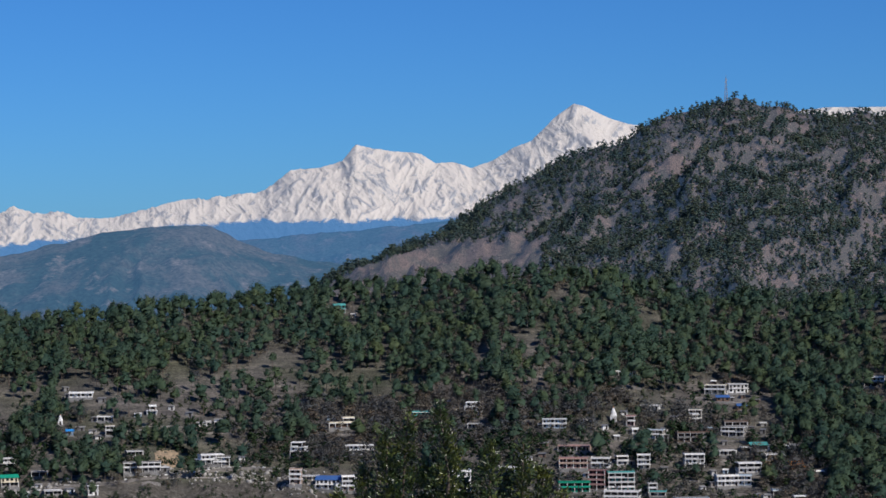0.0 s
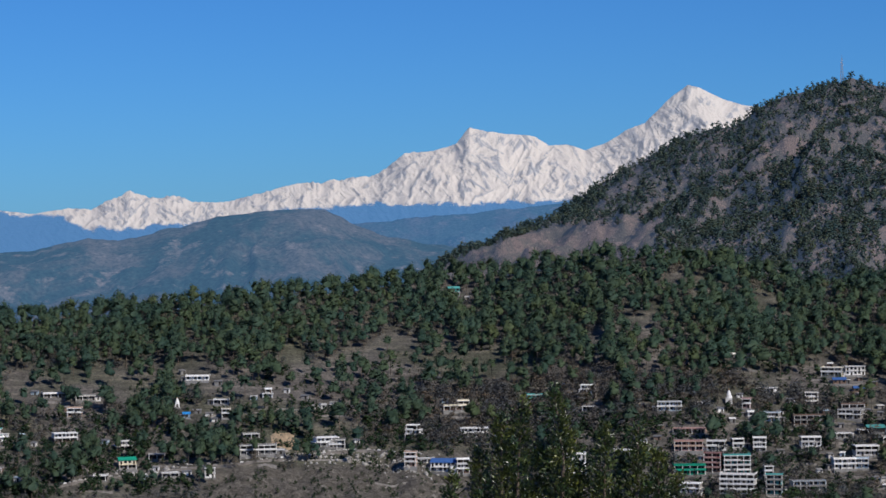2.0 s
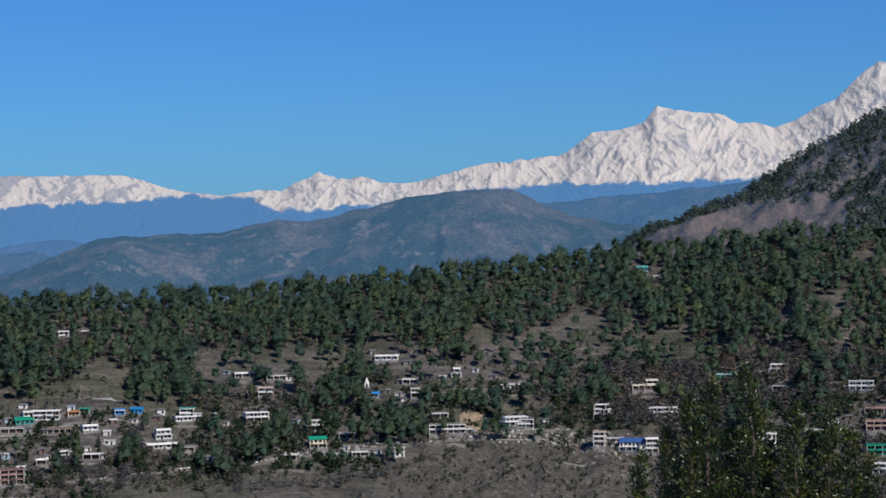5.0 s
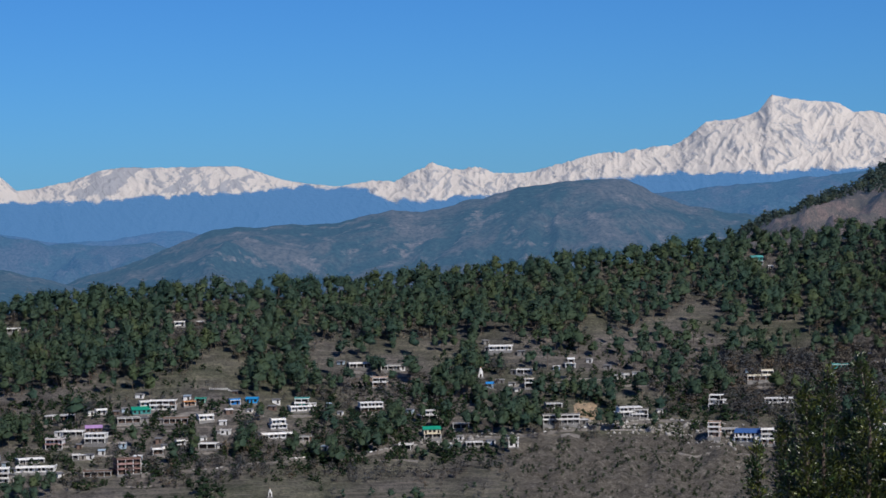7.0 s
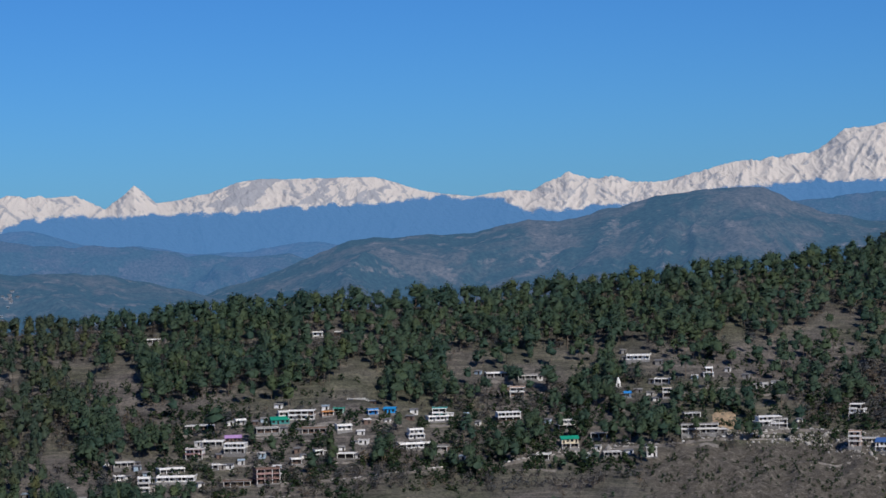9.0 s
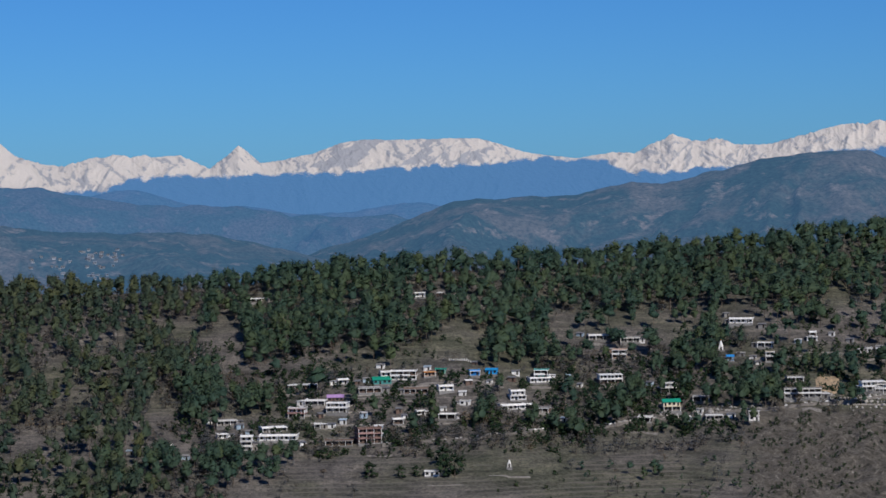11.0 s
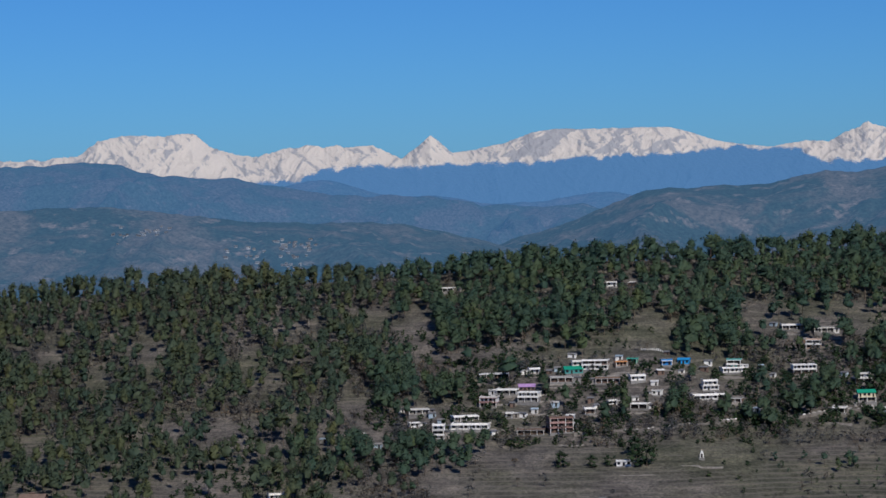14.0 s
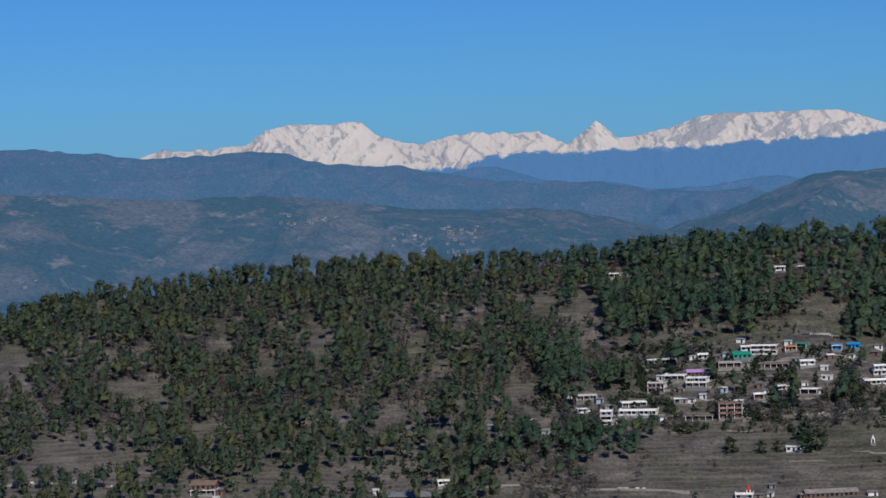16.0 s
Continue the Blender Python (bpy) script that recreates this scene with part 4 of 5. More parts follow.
def leafy(v, f, c, axis):
    """Foliage shades softly, as a mass: its normals point out from each clump and from the middle of the crown."""
    v, c = np.array(v), np.array(c)
    a, b = v - c, v - axis
    n = 0.45 * a / (np.linalg.norm(a, axis=1, keepdims=True) + 1e-6) + 1.0 * b / (np.linalg.norm(b, axis=1, keepdims=True) + 1e-6) + (0, 0, 0.85)
    f = np.array(f)
    out = np.einsum("ij,ij->i", np.cross(v[f[:, 1]] - v[f[:, 0]], v[f[:, 2]] - v[f[:, 0]]), n[f].sum(1)) < 0
    f[out] = f[out][:, ::-1]
    n = n / (np.linalg.norm(n, axis=1, keepdims=True) + 1e-6) + 0.22 * np.random.default_rng(len(v)).normal(size=n.shape)
    return v, f, n / (np.linalg.norm(n, axis=1, keepdims=True) + 1e-6)


def crown_of(rng, h, low, width, tufts, leaves, leaf, top=0.55, tuft_r=0.10):
    v, f, cs = [], [], []
    for k in range(tufts):
        t = (k + 0.5) / tufts
        zz = h * (low + (1 - low) * t) * rng.uniform(0.97, 1.02)
        spread = width * math.sin(math.pi * (0.22 + (0.78 - 0.12) * t)) ** 0.8 * (1 if t < top else 1 - 0.75 * (t - top) / (1 - top))
        a, d = k * 2.4 + rng.uniform(-0.5, 0.5), spread * rng.uniform(0.35, 1.0)
        centre = np.array((d * math.cos(a), d * math.sin(a), zz - h * tuft_r * 0.5))
        tv, tf = tuft(rng, centre, h * tuft_r * rng.uniform(0.75, 1.3), leaves, leaf)
        cs += [centre] * len(tv)
        f += [(i + len(v), j + len(v), m + len(v)) for i, j, m in tf]
        v += tv
    return leafy(v, f, cs, (0, 0, h * (low * 0.6 + 0.4)))


def pine_crown(rng, low, width, clumps, sprays, leaf):
    """A tall rounded crown of clumps grown into one another: a close inner mass, and sprays of needles over the outside only."""
    centres, radii = [], []
    for k in range(clumps):
        u = (k + 0.5) / clumps
        reach = width * math.sin(math.pi * (0.20 + 0.70 * u)) ** 0.75
        a, rad, off = k * 2.4 + rng.uniform(-0.9, 0.9), rng.uniform(0.06, 0.115) * (1.2 - 0.55 * u), reach * rng.uniform(0.3, 1.1)
        centres.append((off * math.cos(a), off * math.sin(a), low + 0.8 * rad + (1 - low - 1.7 * rad) * u))
        radii.append(rad)
    centres, radii, mid = np.array(centres), np.array(radii), np.array((0, 0, low + 0.5 * (1 - low)))

    def skin(d):
        """Where a ray from the middle of the crown leaves its last clump."""
        along = (centres - mid) @ d
        gap = radii ** 2 - ((centres - mid) ** 2).sum(1) + along ** 2
        out = np.where(gap > 0, along + np.sqrt(np.maximum(gap, 0)), 0)
        return max(out.max(), 0.05), int(out.argmax())

    v, f, cs = [], [], []
    rings, sides = 5, 6
    for i in range(rings + 2):
        for j in range(sides if 0 < i < rings + 1 else 1):
            e, q = math.pi * (i / (rings + 1) - 0.5), 2 * math.pi * (j + 0.5 * (i % 2)) / sides
            d = np.array((math.cos(e) * math.cos(q), math.cos(e) * math.sin(q), math.sin(e)))
            reach, own = skin(d)
            v.append(mid + d * reach * 0.80)
            cs.append(centres[own])
    at = [[0] * sides] + [[1 + i * sides + j for j in range(sides)] for i in range(rings)] + [[1 + rings * sides] * sides]
    for p, r in zip(at, at[1:]):
        for j in range(sides):
            k = (j + 1) % sides
            f += [t for t in ((p[j], p[k], r[k]), (p[j], r[k], r[j])) if len(set(t)) == 3]
    for k in range(sprays):
        d = rng.normal(size=3)
        d /= np.linalg.norm(d)
        if d[2] < -0.3 and rng.random() < 0.5:
            d[2] = -d[2]
        reach, own = skin(d)
        p = mid + d * reach * rng.uniform(0.72, 1.08)
        e1, e2 = rng.normal(size=3), rng.normal(size=3)
        e1 -= d * (e1 @ d) * 0.5
        e2 -= d * (e2 @ d) * 0.5
        e1 *= leaf * rng.uniform(0.7, 1.2) / np.linalg.norm(e1)
        e2 *= leaf * rng.uniform(0.8, 1.5) / np.linalg.norm(e2)
        n = len(v)
        v += [p - 0.5 * e1, p + 0.5 * e1, p + e2 + np.array((0, 0, 0.5 * leaf))]
        cs += [centres[own]] * 3
        f.append((n, n + 1, n + 2))
    return leafy(v, f, cs, mid)


def pine_shape(seed, far=False):
    rng = np.random.default_rng(seed)
    h = 1.0
    trunk = ring_trunk(0.93, 0.018, 0.006, rng.uniform(-0.03, 0.03), 3)
    if far:
        crown = crown_of(rng, h, 0.3, 0.2, 3, 4, 0.22, 0.6, 0.22)
    else:
        crown = pine_crown(rng, rng.uniform(0.18, 0.46), rng.uniform(0.16, 0.27), int(rng.integers(15, 22)), 165, 0.052)
    return trunk, crown


def round_shape(seed):
    rng = np.random.default_rng(seed)
    return ring_trunk(0.8, 0.03, 0.012, 0.02), crown_of(rng, 1.0, 0.18, 0.36, 13, 16, 0.085, 0.75, 0.16)


def bush_shape(seed):
    rng = np.random.default_rng(seed)
    return ring_trunk(0.5, 0.03, 0.012, 0.02, 3), crown_of(rng, 1.0, 0.1, 0.42, 5, 6, 0.2, 0.8, 0.24)


def twig_shape(seed):
    rng = np.random.default_rng(seed)
    v, f, cs = [], [], []
    for k in range(7):
        a, up = k * 2.4, rng.uniform(0.35, 0.95)
        p = np.array((0.28 * math.cos(a) * rng.uniform(0.3, 1), 0.28 * math.sin(a) * rng.uniform(0.3, 1), up))
        tv, tf = tuft(rng, p, 0.19, 8, 0.14)
        f += [(i + len(v), j + len(v), m + len(v)) for i, j, m in tf[8:]]
        cs += [p] * len(tv)
        v += tv
    return ring_trunk(0.7, 0.03, 0.01, 0.02, 4), leafy(v, f, cs, (0, 0, 0.5))


def soft_normals(me, normals):
    me.polygons.foreach_set("use_smooth", np.ones(len(me.polygons), bool))
    me.normals_split_custom_set_from_vertices(normals.astype(np.float32))


def merged_trees(name, label, category, shapes, spots, foliage):
    """Many trees as one object; spots: x, y, z, height, turn, shape, girth."""
    vs, fs, ms, ts, ns, base = [], [], [], [], [], 0
    spots = np.asarray(spots, float)
    for k, (trunk, crown) in enumerate(shapes):
        mine = spots[spots[:, 5].astype(int) == k]
        if not len(mine):
            continue
        tv = np.concatenate([trunk[0], crown[0]])
        tf = np.concatenate([trunk[1], crown[1] + len(trunk[0])])
        tn = np.concatenate([trunk[2], crown[2]])
        tm = np.concatenate([np.zeros(len(trunk[1])), np.ones(len(crown[1]))])
        c, s = np.cos(mine[:, 4])[:, None], np.sin(mine[:, 4])[:, None]
        h, g = mine[:, 3][:, None], (mine[:, 3] * mine[:, 6])[:, None]
        x = (tv[None, :, 0] * c - tv[None, :, 1] * s) * g + mine[:, 0:1]
        y = (tv[None, :, 0] * s + tv[None, :, 1] * c) * g + mine[:, 1:2]
        z = tv[None, :, 2].clip(-0.12, 9) * h + mine[:, 2:3]
        vs.append(np.stack([x, y, z], -1).reshape(-1, 3))
        ns.append(np.stack([tn[None, :, 0] * c - tn[None, :, 1] * s, tn[None, :, 0] * s + tn[None, :, 1] * c, np.broadcast_to(tn[None, :, 2], x.shape)], -1).reshape(-1, 3))
        fs.append((tf[None] + (np.arange(len(mine)) * len(tv))[:, None, None]).reshape(-1, 3) + base)
        ms.append(np.tile(tm, len(mine)))
        ts.append(np.repeat(np.random.default_rng(k).uniform(0.05, 1, len(mine)), len(tv)))
        base += len(vs[-1])
    me = bpy.data.meshes.new(name)
    fill_mesh(me, np.concatenate(vs), np.concatenate(fs))
    me.materials.append(MAT["bark"])
    me.materials.append(foliage)
    me.polygons.foreach_set("material_index", np.concatenate(ms).astype(np.int32))
    soft_normals(me, np.concatenate(ns))
    tint = me.attributes.new("tint", "FLOAT", "POINT")
    tint.data.foreach_set("value", np.concatenate(ts).astype(np.float32))
    return tagged(new(name, me), label, category, kind="stuff")


# lower edge of the pine forest on the village slope: azimuth, elevation
FOREST_EDGE = skyline("-13,-6.3 -10.6,-6.2 -9.4,-6.0 -8.7,-5.2 -8.0,-3.7 -6.3,-3.3 -4.3,-3.43 -0.9,-3.54 1.2,-3.12 2.5,-2.69 3.4,-2.8 5.2,-2.95 6.1,-3.2 7.3,-3.25 9.3,-3.2 9.9,-3.2 11.3,-3.14 13.2,-3.3 13.5,-4.0 15,-4.2 15.1,-3.7 16,-3.7 16.2,-3.95 18.1,-3.95 19.9,-4.1 20.8,-4.4 21,-3.25 21.7,-5.55 22.5,-5.93 23.1,-6.05 23.7,-7.52 25.9,-7.58 28.6,-7.33 32.7,-6.87 35.4,-6.72 40,-6.6")
rng = np.random.default_rng(7)
PINES = [pine_shape(k) for k in range(8)]


def clear_of_houses(x, y):
    """Few trees stand on a house or close below its front."""
    x, y = np.asarray(x, float), np.asarray(y, float)
    keep = 1 - ground(np.degrees(np.arctan2(-x, y)), np.hypot(x, y), mask=True) * (np.hypot(x, y) < 1600)
    for hx, hy, w in HOUSE_SPOTS:
        r = math.hypot(hx, hy)
        ux, uy = hx / r, hy / r
        deep, wide = (x - hx) * ux + (y - hy) * uy, np.abs((x - hx) * uy - (y - hy) * ux)
        keep = np.where((wide < w / 2 + 2.5) & (deep > -7) & (deep < 6), 0, keep)
        keep = np.where((wide < w / 2 + 1.5) & (deep > -34) & (deep <= -7), keep * 0.22, keep)
    return keep


CLEARINGS = []


def clearing(az, el, wide, high):
    """A patch of open ground among the pines: azimuth, elevation and size in degrees, as seen from the viewpoint."""
    CLEARINGS.append((az, el, wide / 2, high / 2))


clearing(21.15, -3.85, 0.9, 1.5)
clearing(15.4, -3.95, 1.0, 1.2)
clearing(8.5, -3.45, 1.4, 0.7)
clearing(3.9, -2.8, 1.4, 0.65)
clearing(6.4, -3.3, 0.5, 1.0)
clearing(1.8, -3.45, 0.8, 1.1)
clearing(-0.95, -2.8, 0.4, 0.8)
clearing(-1.95, -2.35, 0.9, 0.45)
clearing(-4.95, -1.95, 0.8, 0.55)
clearing(-2.8, -1.35, 0.6, 0.5)
clearing(-3.5, -1.55, 0.6, 0.6)
clearing(34.9, -4.5, 0.9, 1.2)
clearing(32.0, -5.2, 1.9, 0.9)
clearing(27.6, -4.1, 0.7, 1.0)
clearing(28.9, -4.9, 0.7, 0.9)
clearing(25.2, -4.4, 0.6, 0.8)
clearing(22.7, -5.6, 0.75, 1.6)
clearing(30.5, -6.3, 1.0, 0.8)
clearing(33.5, -6.9, 3.2, 0.7)
clearing(26.4, -7.5, 2.4, 0.7)
clearing(22.2, -3.45, 1.0, 0.6)
clearing(30.0, -4.3, 0.6, 0.8)


def open_ground(az, el):
    """1 in the middle of a clearing, 0 among the trees, with a ragged edge."""
    az, el = np.asarray(az, float), np.asarray(el, float)
    out = np.zeros(az.shape)
    rag = 0.45 * fractal(az * 2.5, el * 2.5, 3, 97)
    for a, e, w, h in CLEARINGS:
        out = np.maximum(out, smooth(1.15, 0.85, np.hypot((az - a) / w, (el - e) / h) + rag))
    return out


def forest_spots():
    """Pines stand about six metres apart along the upper slope, and further apart on the dry west shoulder."""
    out = []
    gap = 6.9
    for r in np.arange(1155, 1700, gap):
        a = np.arange(-12.3, 37.5, math.degrees(gap / r))
        a = a + rng.uniform(-0.48, 0.48, len(a)) * math.degrees(gap / r)
        rr = r + rng.uniform(-0.48, 0.48, len(a)) * gap
        z = ground(a, rr)
        el = np.degrees(np.arctan2(z - EYE, rr))
        x, y = polar(a, rr)
        s = slope_share(a, rr)
        edge = np.interp(a, *FOREST_EDGE) + 0.35 * fractal(a * 1.3, rr * 0.012, 3, 51)
        west = smooth(20.8, 22.2, a)
        gaps = fractal(x * 0.050, y * 0.024, 3, 57)
        keep = (1 - west) * 0.93 * smooth(-0.95, -0.62, gaps) + west * (0.62 + 0.26 * smooth(0.80, 0.98, s)) * smooth(-0.42, -0.12, gaps + 0.35 * smooth(0.72, 0.9, s))
        keep = np.where(s > 0.86, np.maximum(keep, 0.85), keep) * (1 - 0.96 * open_ground(a, el))
        loose = 0.36 * smooth(-0.10, 0.25, fractal(x * 0.04, y * 0.04, 2, 63)) * smooth(0.36, 0.43, s + 0.25 * smooth(20.5, 21.5, a) + 0.2 * smooth(3.0, 0.0, a))
        loose = np.maximum(loose, 0.42 * smooth(22.3, 23.5, a) * smooth(-0.35, 0.05, gaps)) * (1 - 0.96 * open_ground(a, el))
        below = 0.20 * smooth(-0.75, -0.1, el - edge) * (1 - 0.96 * open_ground(a, el))
        keep = np.where(el > edge, keep, np.maximum(loose, below))
        keep = np.where(s > 1.04, 0, keep) * clear_of_houses(x, y)
        ok = rng.random(len(a)) < keep
        for q in np.flatnonzero(ok):
            tall = rng.uniform(0.42, 1.0) ** 0.7 * (19.6 + 0.5 * west[q]) * (0.9 + 0.25 * fractal(a[q] * 2.0, rr[q] * 0.01, 2, 59))
            out.append((x[q], y[q], z[q], tall, rng.uniform(0, 6.28), rng.integers(0, 8), rng.uniform(0.9, 1.45) * (1 - 0.16 * west[q])))
    return out


FOREST = np.array(forest_spots())
in_west = np.degrees(np.arctan2(-FOREST[:, 0], FOREST[:, 1])) + 1.2 * fractal(FOREST[:, 0] * 0.02, FOREST[:, 1] * 0.02, 2, 71) > 22.0
merged_trees("pine_forest", "dense dark green pine forest on the mountainside", "forest", PINES, FOREST[~in_west], MAT["pine"])
merged_trees("dry_pine_forest", "open olive-green pine forest on the dry west slope", "forest", PINES, FOREST[in_west], MAT["pine_dry"])


# single trees and groves among the houses
def tree_kind(name, label, category, shapes, foliage, group):
    made = []
    for trunk, crown in shapes:
        root = new(name)
        tagged(root, label, category, group)
        for n, (v, f, nor), m in (("trunk", trunk, MAT["bark"]), ("crown", crown, foliage)):
            me = bpy.data.meshes.new(n)
            fill_mesh(me, v, f)
            soft_normals(me, nor)
            me.materials.append(m)
            new(n, me).parent = root
        made.append(root)
    return made


def set_tree(kind, used, k, x, y, tall, turn, girth):
    m = pose(x, y, ground_xy(x, y), 0, 0, turn)
    root = kind[k % len(kind)]
    if k % len(kind) not in used:
        used.add(k % len(kind))
        root.matrix_basis = m
        t = root
    else:
        t = copy_thing(root, m)
    t.scale = (tall * girth, tall * girth, tall)
    return t


LONE_PINES = tree_kind("pine_tree", "tall dark green pine with a bare lower trunk among the terraces", "tree", PINES[:4], MAT["pine"], "pines among the houses")
ROUND_TREES = tree_kind("broadleaf_tree", "round-crowned dark green broadleaf tree beside the terraces", "tree", [round_shape(k + 40) for k in range(3)], MAT["broadleaf"], "broadleaf trees on the terraces")
pine_used, round_used = set(), set()
GROVE_COUNT, EXTRA_PINES = [0], []


def grove(x, y, rx, ry, count, tall=14.0):
    """A stand of pines round (x, y), rx wide and ry deep."""
    a = math.atan2(-x, y)
    for k in range(count):
        t, d = rng.uniform(0, 6.28), math.sqrt(rng.uniform(0, 1))
        px, py = d * rx * math.cos(t), d * ry * math.sin(t)
        tx, ty = x + px * math.cos(a) - py * math.sin(a), y + px * math.sin(a) + py * math.cos(a)
        if clear_of_houses(tx, ty) <= rng.uniform(0, 0.7):
            continue
        if GROVE_COUNT[0] >= 285:
            EXTRA_PINES.append((tx, ty, ground_xy(tx, ty), tall * rng.uniform(0.75, 1.15), rng.uniform(0, 6.28), rng.integers(0, 8), rng.uniform(0.9, 1.3)))
        else:
            GROVE_COUNT[0] += 1
            set_tree(LONE_PINES, pine_used, int(rng.integers(0, 4)), tx, ty, tall * rng.uniform(0.75, 1.15), rng.uniform(0, 360), rng.uniform(0.9, 1.3))


def round_tree(x, y, tall=9.0, girth=1.0):
    set_tree(ROUND_TREES, round_used, int(rng.integers(0, 3)), x, y, tall, rng.uniform(0, 360), girth)


grove(-120, 1456, 30, 44, 30, 14)
grove(-210, 1378, 20, 36, 14, 14)
grove(-240, 1442, 14, 26, 8, 14)
grove(-187, 1408, 15, 23, 9, 14)
grove(-52, 1481, 11, 28, 5, 14)
grove(-76, 1411, 13, 15, 5, 14)
grove(187, 1418, 10, 25, 6, 14)
grove(193, 1362, 13, 22, 8, 11)
grove(231, 1341, 16, 32, 14, 14)
grove(111, 1393, 12, 15, 5, 10)
grove(38, 1392, 17, 24, 8, 14)
grove(-102, 1342, 13, 20, 5, 10)
grove(-233, 1405, 15, 23, 14, 14)
grove(-208, 1373, 18, 24, 18, 14)
grove(-253, 1366, 13, 27, 10, 14)
grove(-270, 1348, 10, 18, 6, 14)
grove(-359, 1393, 21, 21, 14, 14)
grove(-299, 1296, 9, 19, 6, 14)
grove(-315, 1295, 6, 11, 3, 14)
grove(-98, 1419, 20, 20, 10, 14)
grove(-52, 1470, 11, 18, 4, 14)
grove(-502, 1259, 15, 20, 22, 14)
grove(-474, 1270, 10, 12, 9, 14)
grove(-519, 1296, 14, 22, 34, 16)
grove(-482, 1288, 12, 9, 14, 13)
grove(-470, 1182, 30, 15, 26, 14)
grove(-440, 1200, 20, 9, 14, 13)
grove(-510, 1172, 24, 14, 18, 14)
grove(-456, 1173, 33, 25, 34, 14)
grove(-494, 1147, 18, 22, 16, 14)
grove(-297, 1285, 10, 14, 7, 14)
grove(-438, 1252, 3, 7, 2, 12)
grove(-389, 1258, 8, 8, 4, 14)
grove(-339, 1274, 4, 6, 3, 14)
grove(-314, 1287, 7, 8, 3, 11)
grove(-242, 1229, 9, 10, 5, 9)
round_tree(-341, 1193, 12.4, 1.1)
round_tree(-336, 1195, 13.0, 1.1)
round_tree(-380, 1185, 8.9, 1.2)
round_tree(-363, 1186, 7.1, 1.2)
round_tree(-356, 1191, 6.5, 1.1)
round_tree(-412, 1209, 6.7, 1.5)
round_tree(-146, 1421, 6.8, 1.2)
round_tree(-141, 1422, 6.1, 1.2)
round_tree(-243, 1344, 16.3, 1.0)
round_tree(-340, 1281, 12.7, 0.9)
round_tree(-346, 1208, 10.8, 1.2)
round_tree(-145, 1415, 6.1, 1.2)
grove(-258, 1491, 25, 17, 12, 14)
grove(-205, 1468, 21, 13, 8, 14)
grove(-94, 1475, 18, 26, 10, 14)
grove(-59, 1496, 21, 25, 10, 14)
grove(-9, 1442, 21, 22, 12, 14)
grove(72, 1410, 20, 17, 10, 11)
grove(133, 1416, 14, 15, 5, 10)
grove(216, 1387, 17, 19, 8, 11)
grove(151, 1339, 13, 12, 5, 9)
round_tree(133, 1385, 8.6, 1.2)
round_tree(178, 1371, 9.9, 1.2)
round_tree(148, 1365, 9.8, 1.3)
round_tree(203, 1343, 9.7, 1.2)
round_tree(216, 1307, 9.5, 1.2)
round_tree(56, 1355, 8.4, 1.2)
round_tree(-29, 1401, 8.0, 1.2)
round_tree(-32, 1357, 8.4, 1.2)
round_tree(-80, 1362, 8.5, 1.3)
grove(-301, 1434, 14, 14, 6, 14)
grove(-176, 1393, 13, 13, 5, 11)
grove(-132, 1424, 14, 13, 5, 11)
grove(-298, 1432, 21, 20, 12, 14)
grove(-253, 1397, 20, 26, 16, 14)
grove(-231, 1426, 17, 18, 10, 14)
grove(-267, 1343, 16, 18, 12, 14)
grove(-316, 1453, 11, 11, 6, 14)
grove(-327, 1389, 20, 9, 10, 14)
grove(-370, 1268, 9, 9, 4, 11)
grove(-341, 1332, 7, 7, 3, 10)
grove(-423, 1289, 6, 6, 3, 10)
grove(-459, 1292, 7, 6, 3, 10)
grove(-269, 1303, 19, 8, 10, 14)
grove(-229, 1349, 20, 11, 14, 14)
grove(-204, 1311, 13, 10, 10, 14)
grove(-237, 1303, 13, 9, 6, 11)
grove(-246, 1417, 21, 20, 10, 14)
grove(-172, 1478, 18, 17, 8, 14)
grove(-193, 1334, 19, 17, 9, 14)
grove(-154, 1385, 17, 12, 6, 14)
grove(-217, 1339, 13, 18, 6, 14)
grove(161, 1315, 19, 9, 8, 9)
grove(192, 1315, 16, 9, 7, 9)
grove(237, 1392, 17, 14, 8, 11)
grove(132, 1313, 16, 7, 4, 8)
grove(102, 1370, 13, 7, 4, 9)
grove(-47, 1340, 16, 11, 6, 10)
grove(-147, 1347, 13, 7, 5, 9)
grove(129, 1341, 13, 9, 6, 8)
grove(164, 1364, 16, 8, 10, 9)
grove(178, 1324, 16, 8, 8, 9)
grove(150, 1385, 13, 12, 8, 9)
grove(111, 1314, 13, 7, 4, 8)
grove(205, 1376, 13, 9, 6, 9)
grove(221, 1339, 13, 11, 8, 10)
grove(182, 1405, 14, 9, 6, 9)
merged_trees("pine_groves", "dark green pines in groves between the houses", "trees", PINES, EXTRA_PINES, MAT["pine"])


